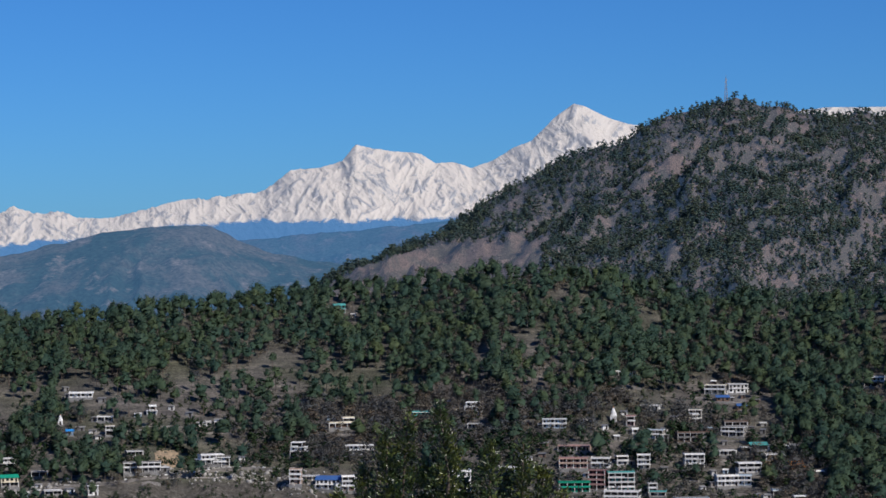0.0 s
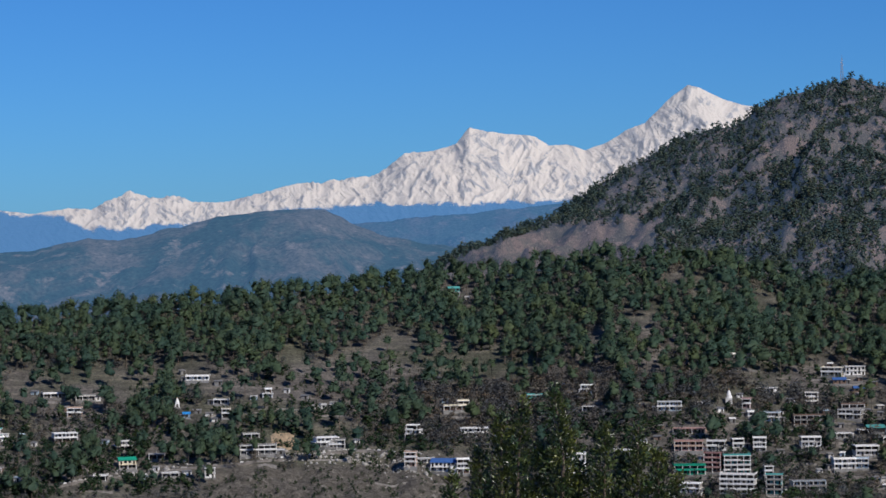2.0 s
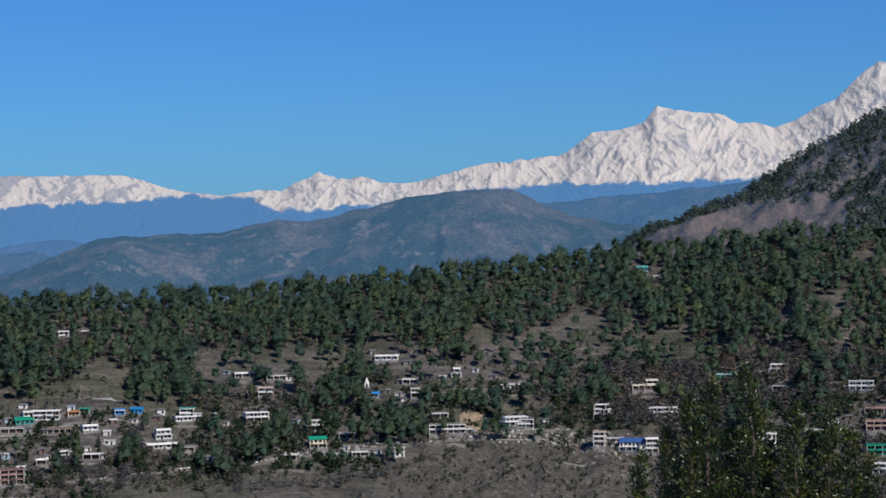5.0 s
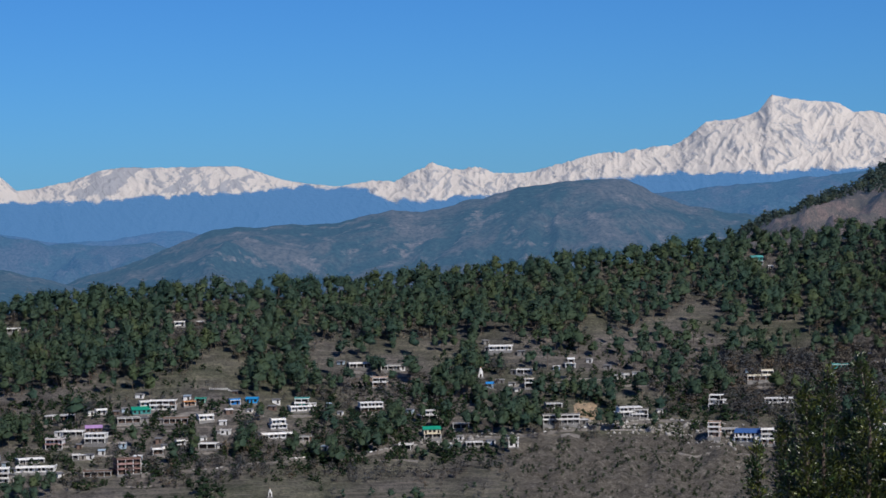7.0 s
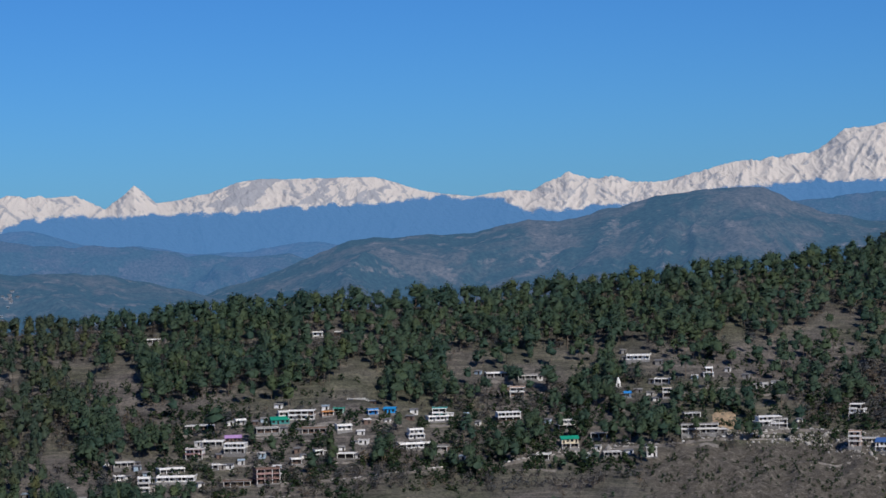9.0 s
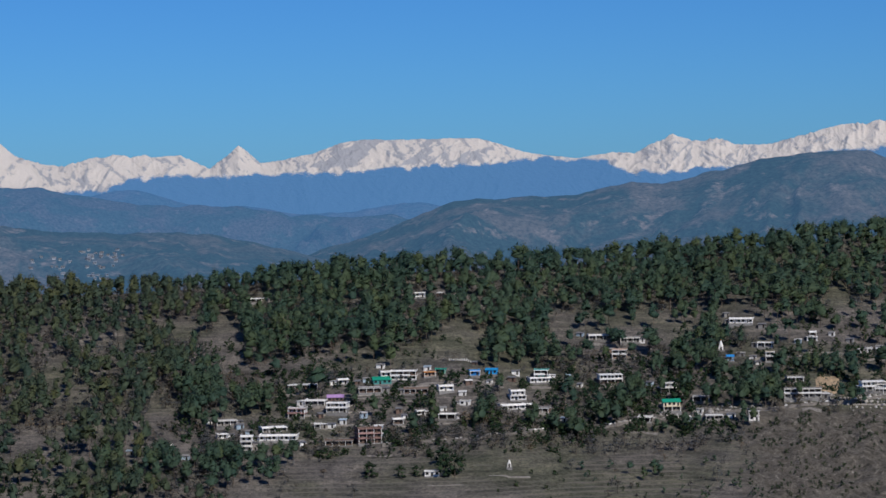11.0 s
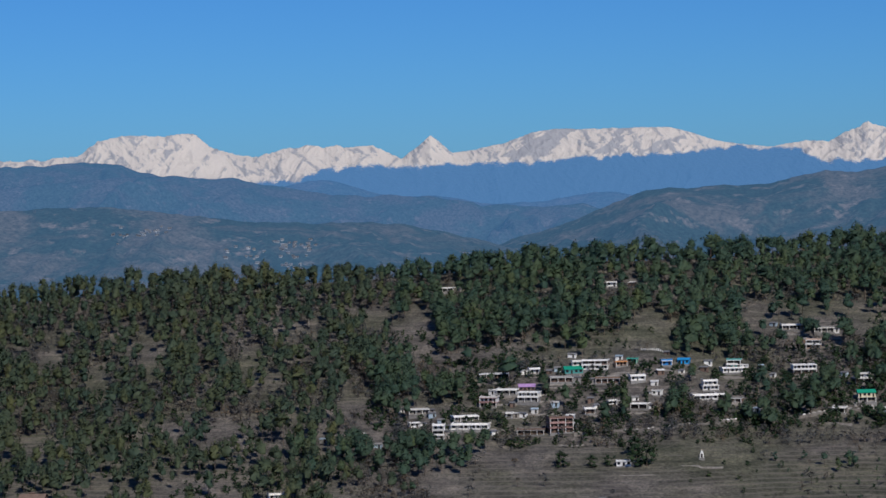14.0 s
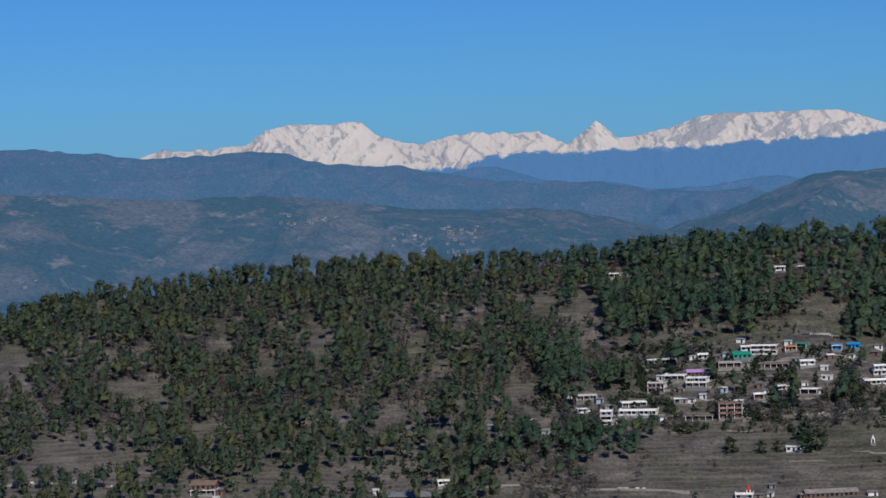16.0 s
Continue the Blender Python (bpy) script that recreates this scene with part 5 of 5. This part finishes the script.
def scrub_spots(count, az0, az1, r0, r1, tall, shapes, low, high, seed, size=0.02, need=-0.25, wooded=False):
    q = np.random.default_rng(seed)
    n = count * 9
    a, r = q.uniform(az0, az1, n), q.uniform(r0, r1, n)
    s, (x, y) = slope_share(a, r), polar(a, r)
    open_field = (s < 0.30) & (a > 3.5) & (a < 21) & (q.random(n) > 0.06)
    keep = ~open_field & (s > low) & (s < high) & (q.random(n) < smooth(need, need + 0.5, fractal(x * size, y * size, 2, seed))) & (clear_of_houses(x, y) > 0.15)
    if wooded:
        el = np.degrees(np.arctan2(ground(a, r) - EYE, r))
        keep &= (el > np.interp(a, *FOREST_EDGE)) & (open_ground(a, el) < 0.4)
    k = np.flatnonzero(keep)[:count]
    m = len(k)
    return np.stack([x[k], y[k], ground(a[k], r[k]) - 0.1, tall * q.uniform(0.5, 1.2, m), q.uniform(0, 6.28, m), q.integers(0, shapes, m), q.uniform(0.8, 1.4, m)], -1)


TWIGS = [twig_shape(k + 60) for k in range(5)]
BUSHES = [bush_shape(k + 80) for k in range(5)]
merged_trees("bare_shrubs", "leafless grey-brown shrubs and small trees on the terraces", "shrubs", TWIGS, scrub_spots(3000, -11.5, 23, 1180, 1570, 6.0, 5, 0.03, 0.66, 5), MAT["twigs"])
merged_trees("bare_woods", "leafless purple-brown woods between the pines and the houses", "woods", TWIGS, scrub_spots(4000, -11.5, 3.5, 1180, 1570, 8.0, 5, 0.05, 0.62, 15, 0.014, -0.45), MAT["twigs"])
merged_trees("undergrowth", "leafless brown undergrowth between the pines", "undergrowth", TWIGS, scrub_spots(5200, -11.5, 36, 1300, 1640, 6.5, 5, 0.45, 1.0, 45, 0.02, -0.7, True), MAT["twigs"])
rq = np.random.default_rng(90)
ra, rr = rq.uniform(1.2, 9.0, 2600), rq.uniform(1160, 1360, 2600)
on_rock = np.flatnonzero((ground(ra, rr, mask=True) > 0.5) & (fractal(ra * 3, rr * 0.03, 3, 33) > -0.15))[:1100]
rx, ry = polar(ra[on_rock], rr[on_rock])
merged_trees("rock_scrub", "stunted grey-green scrub on the broken rock slope", "scrub", BUSHES, np.stack([rx, ry, ground(ra[on_rock], rr[on_rock]) - 0.1, rq.uniform(0.7, 2.6, len(rx)), rq.uniform(0, 6.28, len(rx)), rq.integers(0, 5, len(rx)), rq.uniform(0.8, 1.4, len(rx))], -1), MAT["broadleaf"])
merged_trees("green_bushes", "low dark green bushes scattered on the slope", "bushes", BUSHES, scrub_spots(2800, -11.5, 37, 1155, 1600, 3.6, 5, 0.0, 0.75, 8), MAT["broadleaf"])
merged_trees("garden_bushes", "dense dark green bushes and small trees between the town houses", "bushes", BUSHES, scrub_spots(2600, -11.5, 5, 1160, 1480, 5.2, 5, 0.0, 0.55, 28, 0.02, -0.6), MAT["broadleaf"])
merged_trees("hedge_bushes", "dark green hedges and thickets between the village houses", "bushes", BUSHES, scrub_spots(900, 6, 22.5, 1230, 1450, 4.4, 5, 0.35, 0.62, 38, 0.03, -0.4), MAT["broadleaf"])
merged_trees("garden_trees", "small dark green fruit trees in the village gardens", "trees", [round_shape(k + 50) for k in range(3)], scrub_spots(220, 9, 20, 1230, 1400, 6.0, 3, 0.36, 0.60, 58, 0.03, -0.5), MAT["broadleaf"])
SAPLINGS = [pine_shape(k + 20, far=True) for k in range(4)]
merged_trees("saplings", "young slender trees on the bare lower slope", "saplings", SAPLINGS, scrub_spots(260, 5.5, 13.5, 1150, 1290, 4.8, 4, 0.0, 0.26, 12), MAT["pine"])

# pines dotted over the brown hill
HILL_PINES = [pine_shape(k + 30, far=True) for k in range(6)]


def hill_spots(count):
    out = []
    q = np.random.default_rng(3)
    a, u = q.uniform(-12.5, 4.2, 60000), q.uniform(0.05, 1.0, 60000)
    x, y, z = BROWN_SURFACE(a, u)
    clump = fractal((a + 5.0 * u) * 2.8 + 0.8 * fractal(a * 1.5, u * 8, 3, 78), (a - 5.0 * u) * 0.9, 4, 77)
    keep = 0.16 + 0.84 * smooth(-0.30, 0.36, clump + 0.10 * (1 - u) + 0.02 + 0.15 * smooth(-2, 2, a) + 0.50 * smooth(-3.0, -8, a) * smooth(0.80, 0.35, u) + 0.12 * smooth(-4.0, -9, a) + 0.35 * smooth(0.975, 1.0, u))
    bare = (a > -2.4) & (np.degrees(np.arctan2(z - EYE, np.hypot(x, y))) < 0.12 - 0.28 * np.maximum(a, 0)) & (u < 0.93)
    for k in np.flatnonzero((q.random(60000) < keep * 0.50) & ~bare)[:count]:
        out.append((x[k], y[k], z[k] - 0.5, q.uniform(5.5, 12.0), q.uniform(0, 6.28), q.integers(0, 6), q.uniform(0.85, 1.3)))
    return out


merged_trees("hill_pines", "dark pines dotted over the brown hill", "forest", HILL_PINES, hill_spots(16000), MAT["pine_haze"])
# ---- road along the slope ----
def road(points, width, label, blocks=0.5):
    p = np.array([[float(v) for v in q.split(",")] for q in points.split()])
    d = np.concatenate([[0], np.cumsum(np.hypot(*np.diff(p, axis=0).T))])
    t = np.arange(0, d[-1], 3.0)
    x, y = np.interp(t, d, p[:, 0]), np.interp(t, d, p[:, 1])
    for k in range(4):
        x[1:-1], y[1:-1] = (x[:-2] + 2 * x[1:-1] + x[2:]) / 4, (y[:-2] + 2 * y[1:-1] + y[2:]) / 4
    z = np.array([ground_xy(a, b) for a, b in zip(x, y)])
    z = np.convolve(np.pad(z, 4, mode="edge"), np.ones(9) / 9, "valid")
    r = np.hypot(x, y)
    ox, oy = x / r, y / r
    rows = []
    # bed, outer retaining wall and low parapet in cross-section: offset outwards, height
    for off, up in ((width / 2, -1.5), (width / 2, 0.45), (-width / 2, 0.45), (-width / 2, 1.0), (-width / 2 - 0.35, 1.0), (-width / 2 - 0.5, -2.5)):
        rows.append((x + ox * off, y + oy * off, z + up))
    a = np.array(rows)
    way = tagged(grid_mesh("road", a[:, 0], a[:, 1], a[:, 2], MAT["road"], smooth_faces=False), label, "road", kind="structure")
    # loose parapet blocks along the outer edge, with gaps
    q = random.Random(len(t))
    for k in range(0, len(t) - 1):
        if q.random() < blocks:
            block = put("parapet_block", q.choice(BLOCKS), way)
            block.matrix_basis = pose(rows[4][0][k] + q.uniform(-0.4, 0.4), rows[4][1][k] + q.uniform(-0.2, 0.2), rows[4][2][k] - 0.15, q.uniform(-6, 6), q.uniform(-6, 6), math.degrees(math.atan2(y[k + 1] - y[k], x[k + 1] - x[k])) + q.uniform(-12, 12))
    return way


BLOCKS = [shared("parapet_block", MAT[m], (-l, l, -0.3, 0.3, 0, h), (-0.7 * l, 0.5 * l, -0.22, 0.2, h, h + 0.2)) for m, l, h in (("white", 0.9, 0.6), ("pale_stone", 1.3, 0.7), ("pale_stone", 0.7, 0.45))]
road("-388,1234 -368,1247 -348,1250 -335,1258 -322,1268 -310,1289 -279,1298 -245,1322 -214,1330 -181,1331 -157,1343 -129,1359 -107,1366 -84,1355", 4.0, "dusty hill road with a pale stone parapet", 0.6)
road("-760,1036 -739,1042 -715,1050 -697,1058 -686,1057 -665,1051 -646,1040", 4.0, "pale dusty lane at the foot of the pine slope", 0.3)
road("-500,1103 -470,1112 -420,1124 -380,1126", 2.4, "narrow pale lane across the lower terraces", 0.1)


def rubble(x, y, rx, ry, count, seed):
    """Broken stone tipped down the slope below the road."""
    q = np.random.default_rng(seed)
    v, f = [], []
    cube = np.array([(-1, -1, -1), (1, -1, -1), (1, 1, -1), (-1, 1, -1), (-1, -1, 1), (1, -1, 1), (1, 1, 1), (-1, 1, 1)], float)
    quads = np.array([(0, 3, 2, 1), (4, 5, 6, 7), (0, 1, 5, 4), (1, 2, 6, 5), (2, 3, 7, 6), (3, 0, 4, 7)])
    a = math.atan2(-x, y)
    for k in range(count):
        px, py = q.normal() * rx, q.normal() * ry
        gx, gy = x + px * math.cos(a) - py * math.sin(a), y + px * math.sin(a) + py * math.cos(a)
        size = 0.25 + q.exponential(0.35)
        m = np.array(Euler(q.uniform(-3, 3, 3)).to_matrix())
        v.append((cube * q.uniform(0.6, 1.2, (8, 3)) * size * 0.6) @ m.T + (gx, gy, ground_xy(gx, gy) + 0.2 * size))
        f.append(quads + 8 * k)
    me = bpy.data.meshes.new("rubble")
    fill_mesh(me, np.concatenate(v), np.concatenate(f))
    me.materials.append(MAT["pale_stone"])
    return tagged(new("rubble", me), "pale broken stones tipped below the road", "rubble", kind="stuff")


rubble(-158, 1349, 11, 4, 260, 1)
rubble(-118, 1352, 16, 5, 300, 2)
rubble(-84, 1336, 8, 10, 220, 3)
rubble(-225, 1332, 20, 3, 160, 4)


# ---- raw earth where the hillside was cut ----
def earth_cut(x, y, wide, high):
    u, v = np.meshgrid(np.linspace(-1, 1, 26), np.linspace(-0.15, 1, 18))
    w = wide / 2 * np.sqrt(np.clip(1.02 - (np.clip(v, 0, 1)) ** 3, 0, 1))
    lx = u * w + 0.6 * fractal(u * 3, v * 3, 3, 5)
    ly = 1.0 + 2.6 * high * v - 1.2 * fractal(u * 3 + 4, v * 4, 4, 6)
    a = math.atan2(-x, y)
    gx, gy = x + lx * math.cos(a) - ly * math.sin(a), y + lx * math.sin(a) + ly * math.cos(a)
    edge = np.maximum(np.abs(u), np.abs(2 * v - 0.85))
    lz = ground(np.degrees(np.arctan2(-gx, gy)), np.hypot(gx, gy)) + 0.9 * (1 - edge ** 4) + 1.1 * fractal(u * 4, v * 5, 4, 8) * (1 - edge ** 4) - 0.25
    ob = grid_mesh("earth_bank", gx, gy, lz, MAT["scar"])
    return tagged(ob, "raw tan earth bank cut into the hillside", "earth bank", kind="structure")


earth_cut(-158.8, 1358.8, 17.0, 11.0)


# ---- lattice towers ----
def bar(bm, p, q, r):
    p, q = Vector(p), Vector(q)
    m = Matrix.Translation((p + q) / 2) @ (q - p).to_track_quat("Z", "Y").to_matrix().to_4x4()
    bmesh.ops.create_cone(bm, cap_ends=True, segments=4, radius1=r, radius2=r, depth=(q - p).length, matrix=m)


def lattice_tower(x, y, z, high, foot, label, name, arms=0, rod=0.06):
    root = new(name)
    root.location = (x, y, z)
    tagged(root, label, name.replace("_", " "))
    levels = 8
    half = lambda k: foot / 2 * (1 - 0.82 * k / levels)
    corner = lambda k, i: (half(k) * (1, 1, -1, -1)[i % 4], half(k) * (1, -1, -1, 1)[i % 4], high * k / levels)
    for i in range(4):
        leg = bmesh.new()
        bar(leg, (corner(0, i)[0] * 1.05, corner(0, i)[1] * 1.05, -2), corner(levels, i), rod)
        part("leg", leg, MAT["steel"], root)
    for k in range(levels):
        for i in range(4):
            for p, q in ((corner(k, i), corner(k + 1, i + 1)), (corner(k + 1, i), corner(k + 1, i + 1))):
                brace = bmesh.new()
                bar(brace, p, q, rod * 0.7)
                part("brace", brace, MAT["steel"], root)
    for k in range(arms):
        arm = bmesh.new()
        h = high * (0.72 + 0.12 * k)
        bar(arm, (-foot * 0.8, 0, h), (foot * 0.8, 0, h), rod)
        bar(arm, (-foot * 0.8, 0, h), (0, 0, h + 0.8), rod)
        bar(arm, (foot * 0.8, 0, h), (0, 0, h + 0.8), rod)
        part("cross_arm", arm, MAT["steel"], root)
    tip = bmesh.new()
    bar(tip, (0, 0, high), (0, 0, high * 1.12), rod)
    part("spike", tip, MAT["steel"], root)
    if not arms:
        for k, (s, h) in enumerate(((1, 0.75), (-1, 0.85), (1, 0.92))):
            dish = bmesh.new()
            bmesh.ops.create_cone(dish, cap_ends=True, segments=10, radius1=0.7, radius2=0.5, depth=0.4, matrix=pose(s * 0.9, -0.4, high * h, 90))
            part("antenna_dish", dish, MAT["white"], root, "white microwave dish")
    return root


hx, hy, hz = (float(v) for v in BROWN_SURFACE(np.array(-6.85), np.array(0.985)))
lattice_tower(hx, hy, hz, 34.0, 4.5, "steel lattice radio mast on the hilltop", "radio_mast", rod=0.16)
lattice_tower(-547.6, 1106.4, ground_xy(-547.6, 1106.4), 13.0, 3.0, "grey steel lattice power pylon among the pines", "power_pylon", arms=3)


# ---- a row of short white posts on the terrace above the village ----
fence = new("fence")
fx, fy = -379.1, 1365.3
fence.matrix_world = pose(fx, fy, ground_xy(fx, fy), 0, 0, math.degrees(math.atan2(-fx, fy)))
tagged(fence, "row of short whitewashed posts with a thin rail", "fence")
for k in range(12):
    post = bmesh.new()
    u = (k - 5.5) * 1.15
    m = fence.matrix_world @ Vector((u, 0, 0))
    box(post, u - 0.28, u + 0.28, -0.2, 0.2, ground_xy(m.x, m.y) - m.z - 0.4, ground_xy(m.x, m.y) - m.z + random.uniform(0.9, 1.3))
    part("post", post, MAT["white"], fence)
rail = bmesh.new()
box(rail, -6.4, 6.4, -0.04, 0.04, 0.45, 0.55)
part("rail", rail, MAT["grey"], fence)


# ---- houses on the far hills ----
def far_house(surface, a, u, w, storeys, wall, roof):
    x, y, z = (float(v) for v in surface(np.array(float(a)), np.array(float(u))))
    root = new("far_house")
    root.matrix_world = pose(x, y, z - 0.5, 0, 0, a + random.uniform(-25, 25))
    tagged(root, "small pale house far off on a hazy hillside", "house", "houses on the far hills")
    d, h = w * 0.6, 2.4 * storeys
    bm = bmesh.new()
    box(bm, -w / 2, w / 2, -d / 2, d / 2, -3, h)
    part("wall", bm, MAT[wall], root)
    top = bmesh.new()
    if roof == "flat":
        box(top, -w / 2 - 0.5, w / 2 + 0.5, -d / 2 - 0.9, d / 2 + 0.4, h, h + 0.35)
        part("roof", top, MAT["hazy_wall"], root)
    else:
        sheet_roof(top, w, d, h, 0.25 * d)
        part("roof", top, MAT[roof], root)
    for k in range(storeys):
        for i in (-1, 1):
            win = bmesh.new()
            box(win, i * w / 4 - 0.45, i * w / 4 + 0.45, -d / 2 - 0.08, -d / 2 + 0.05, 2.4 * k + 0.8, 2.4 * k + 1.8)
            part("window", win, MAT["glass"], root)


def far_village(surface, count, a, u, wide, deep, seed):
    """Scattered houses in a few loose clusters on a hillside."""
    q = random.Random(seed)
    knots = [(q.gauss(0, 0.5), q.gauss(0, 0.5)) for k in range(max(2, count // 8))]
    for k in range(count):
        ka, ku = q.choice(knots)
        far_house(surface, a + wide * (ka + q.gauss(0, 0.15)), min(0.96, u + deep * (ku + q.gauss(0, 0.3))), q.uniform(2.6, 4.6), 1, "hazy_wall", q.choice(("flat", "slate")))


far_village(VILLAGE_SURFACE, 70, 24.4, 0.74, 1.2, 0.10, 3)
far_village(VILLAGE_SURFACE, 26, 27.6, 0.84, 1.3, 0.08, 4)
far_village(VILLAGE_SURFACE, 14, 33.5, 0.52, 1.5, 0.06, 9)
far_village(MIDDLE_SURFACE, 18, 14.4, 0.63, 1.4, 0.07, 5)
far_village(MIDDLE_SURFACE, 14, 5.0, 0.58, 1.0, 0.06, 6)
far_village(MIDDLE_SURFACE, 12, 10.3, 0.52, 1.5, 0.06, 7)


# ---- the leafy tree in front of the viewpoint ----
def near_tree(x, y, leaders, label, seed):
    """A tree with several upright leading shoots; leaders: x, y and height of each tip."""
    q = np.random.default_rng(seed)
    base = ground_xy(x, y)
    root = new("leafy_tree")
    root.location = (x, y, base)
    tagged(root, label, "tree", "trees below the viewpoint")
    trunk = bmesh.new()
    top = max(l[2] for l in leaders)
    fork = base + (top - base) * 0.35
    sections = [(0, 0, -0.6, 0.26), (0.03, 0.02, (fork - base) * 0.5, 0.20), (0, 0, fork - base, 0.17)]
    for (x0, y0, z0, r0), (x1, y1, z1, r1) in zip(sections, sections[1:]):
        m = Matrix.Translation(((x0 + x1) / 2, (y0 + y1) / 2, (z0 + z1) / 2))
        bmesh.ops.create_cone(trunk, cap_ends=True, segments=10, radius1=r0, radius2=r1, depth=z1 - z0 + 0.1, matrix=m)
    part("trunk", trunk, MAT["bark"], root)
    for lx, ly, lz in leaders:
        tip = np.array((lx - x, ly - y, lz - base))
        foot = np.array((0, 0, fork - base))
        stem = bmesh.new()
        pts = []
        for k in range(7):
            t = k / 6
            s = t ** 0.55
            p = np.array((tip[0] * s, tip[1] * s, foot[2] + (tip[2] - foot[2]) * t)) + 0.05 * q.normal(size=3) * (k not in (0, 6))
            pts.append(p)
        for k in range(6):
            a, b = Vector(pts[k]), Vector(pts[k + 1])
            m = Matrix.Translation((a + b) / 2) @ (b - a).to_track_quat("Z", "Y").to_matrix().to_4x4()
            bmesh.ops.create_cone(stem, cap_ends=False, segments=7, radius1=0.11 * (1 - k / 6.6), radius2=0.11 * (1 - (k + 1) / 6.6) + 0.004, depth=(b - a).length * 1.03, matrix=m)
        limb = part("limb", stem, MAT["bark"], root)
        v, f = [], []
        pts = np.array(pts)
        length = tip[2] - foot[2]
        h = 0.0
        while h < length - 0.3:
            fine = h < 3.2
            t = 1 - h / length
            c = np.array([np.interp(t, np.linspace(0, 1, 7), pts[:, j]) for j in range(3)])
            reach = min(1.0, 0.05 + 0.215 * h ** 0.9) * q.uniform(0.35, 1.25)
            a = q.uniform(0, 6.283)
            out = np.array((math.cos(a), math.sin(a), q.uniform(0.15, 0.75)))
            n = len(v)
            side = np.array((-math.sin(a), math.cos(a), 0)) * 0.008
            v += [c - side, c + side, c + out * reach]
            f.append((n, n + 1, n + 2))
            leaves = int((10 + 26 * min(1, reach)) if fine else 16)
            size = 0.085 if fine else 0.17
            for k in range(leaves):
                w = q.uniform(0.25, 1.05)
                p = c + out * reach * w + q.normal(size=3) * 0.045
                d = out + q.normal(size=3) * 0.7 + np.array((0, 0, 0.5))
                d /= np.linalg.norm(d)
                e = np.cross(d, q.normal(size=3))
                e /= np.linalg.norm(e)
                s = size * q.uniform(0.6, 1.35)
                lift = np.cross(d, e) * s * 0.12
                n = len(v)
                v += [p, p + d * s * 0.5 + e * s * 0.2 + lift, p + d * s, p + d * s * 0.5 - e * s * 0.2 + lift]
                f += [(n, n + 1, n + 2), (n, n + 2, n + 3)]
            h += 0.017 if fine else 0.055
        me = bpy.data.meshes.new("leaves")
        fill_mesh(me, np.array(v), np.array(f))
        me.materials.append(MAT["leaf_near"])
        put("leaves", me, limb)
    return root


near_tree(-0.9, 42.2, [(-1.03, 42.0, -1.67), (-0.65, 42.1, -1.38), (-1.46, 42.3, -2.29), (-1.91, 41.9, -2.69), (-0.3, 42.4, -2.2)], "dark olive leafy tree with several upright leading shoots", 3)
near_tree(0.3, 42.8, [(-0.09, 42.0, -1.16), (0.35, 42.4, -2.55), (0.1, 43.0, -2.2)], "slender dark leafy tree with one tall spire", 4)
near_tree(1.3, 42.4, [(0.82, 42.0, -1.84), (1.40, 42.1, -1.9), (1.74, 42.2, -2.32), (1.1, 42.6, -2.4), (2.1, 42.3, -2.8)], "broad grey-green leafy tree catching the sun", 5)
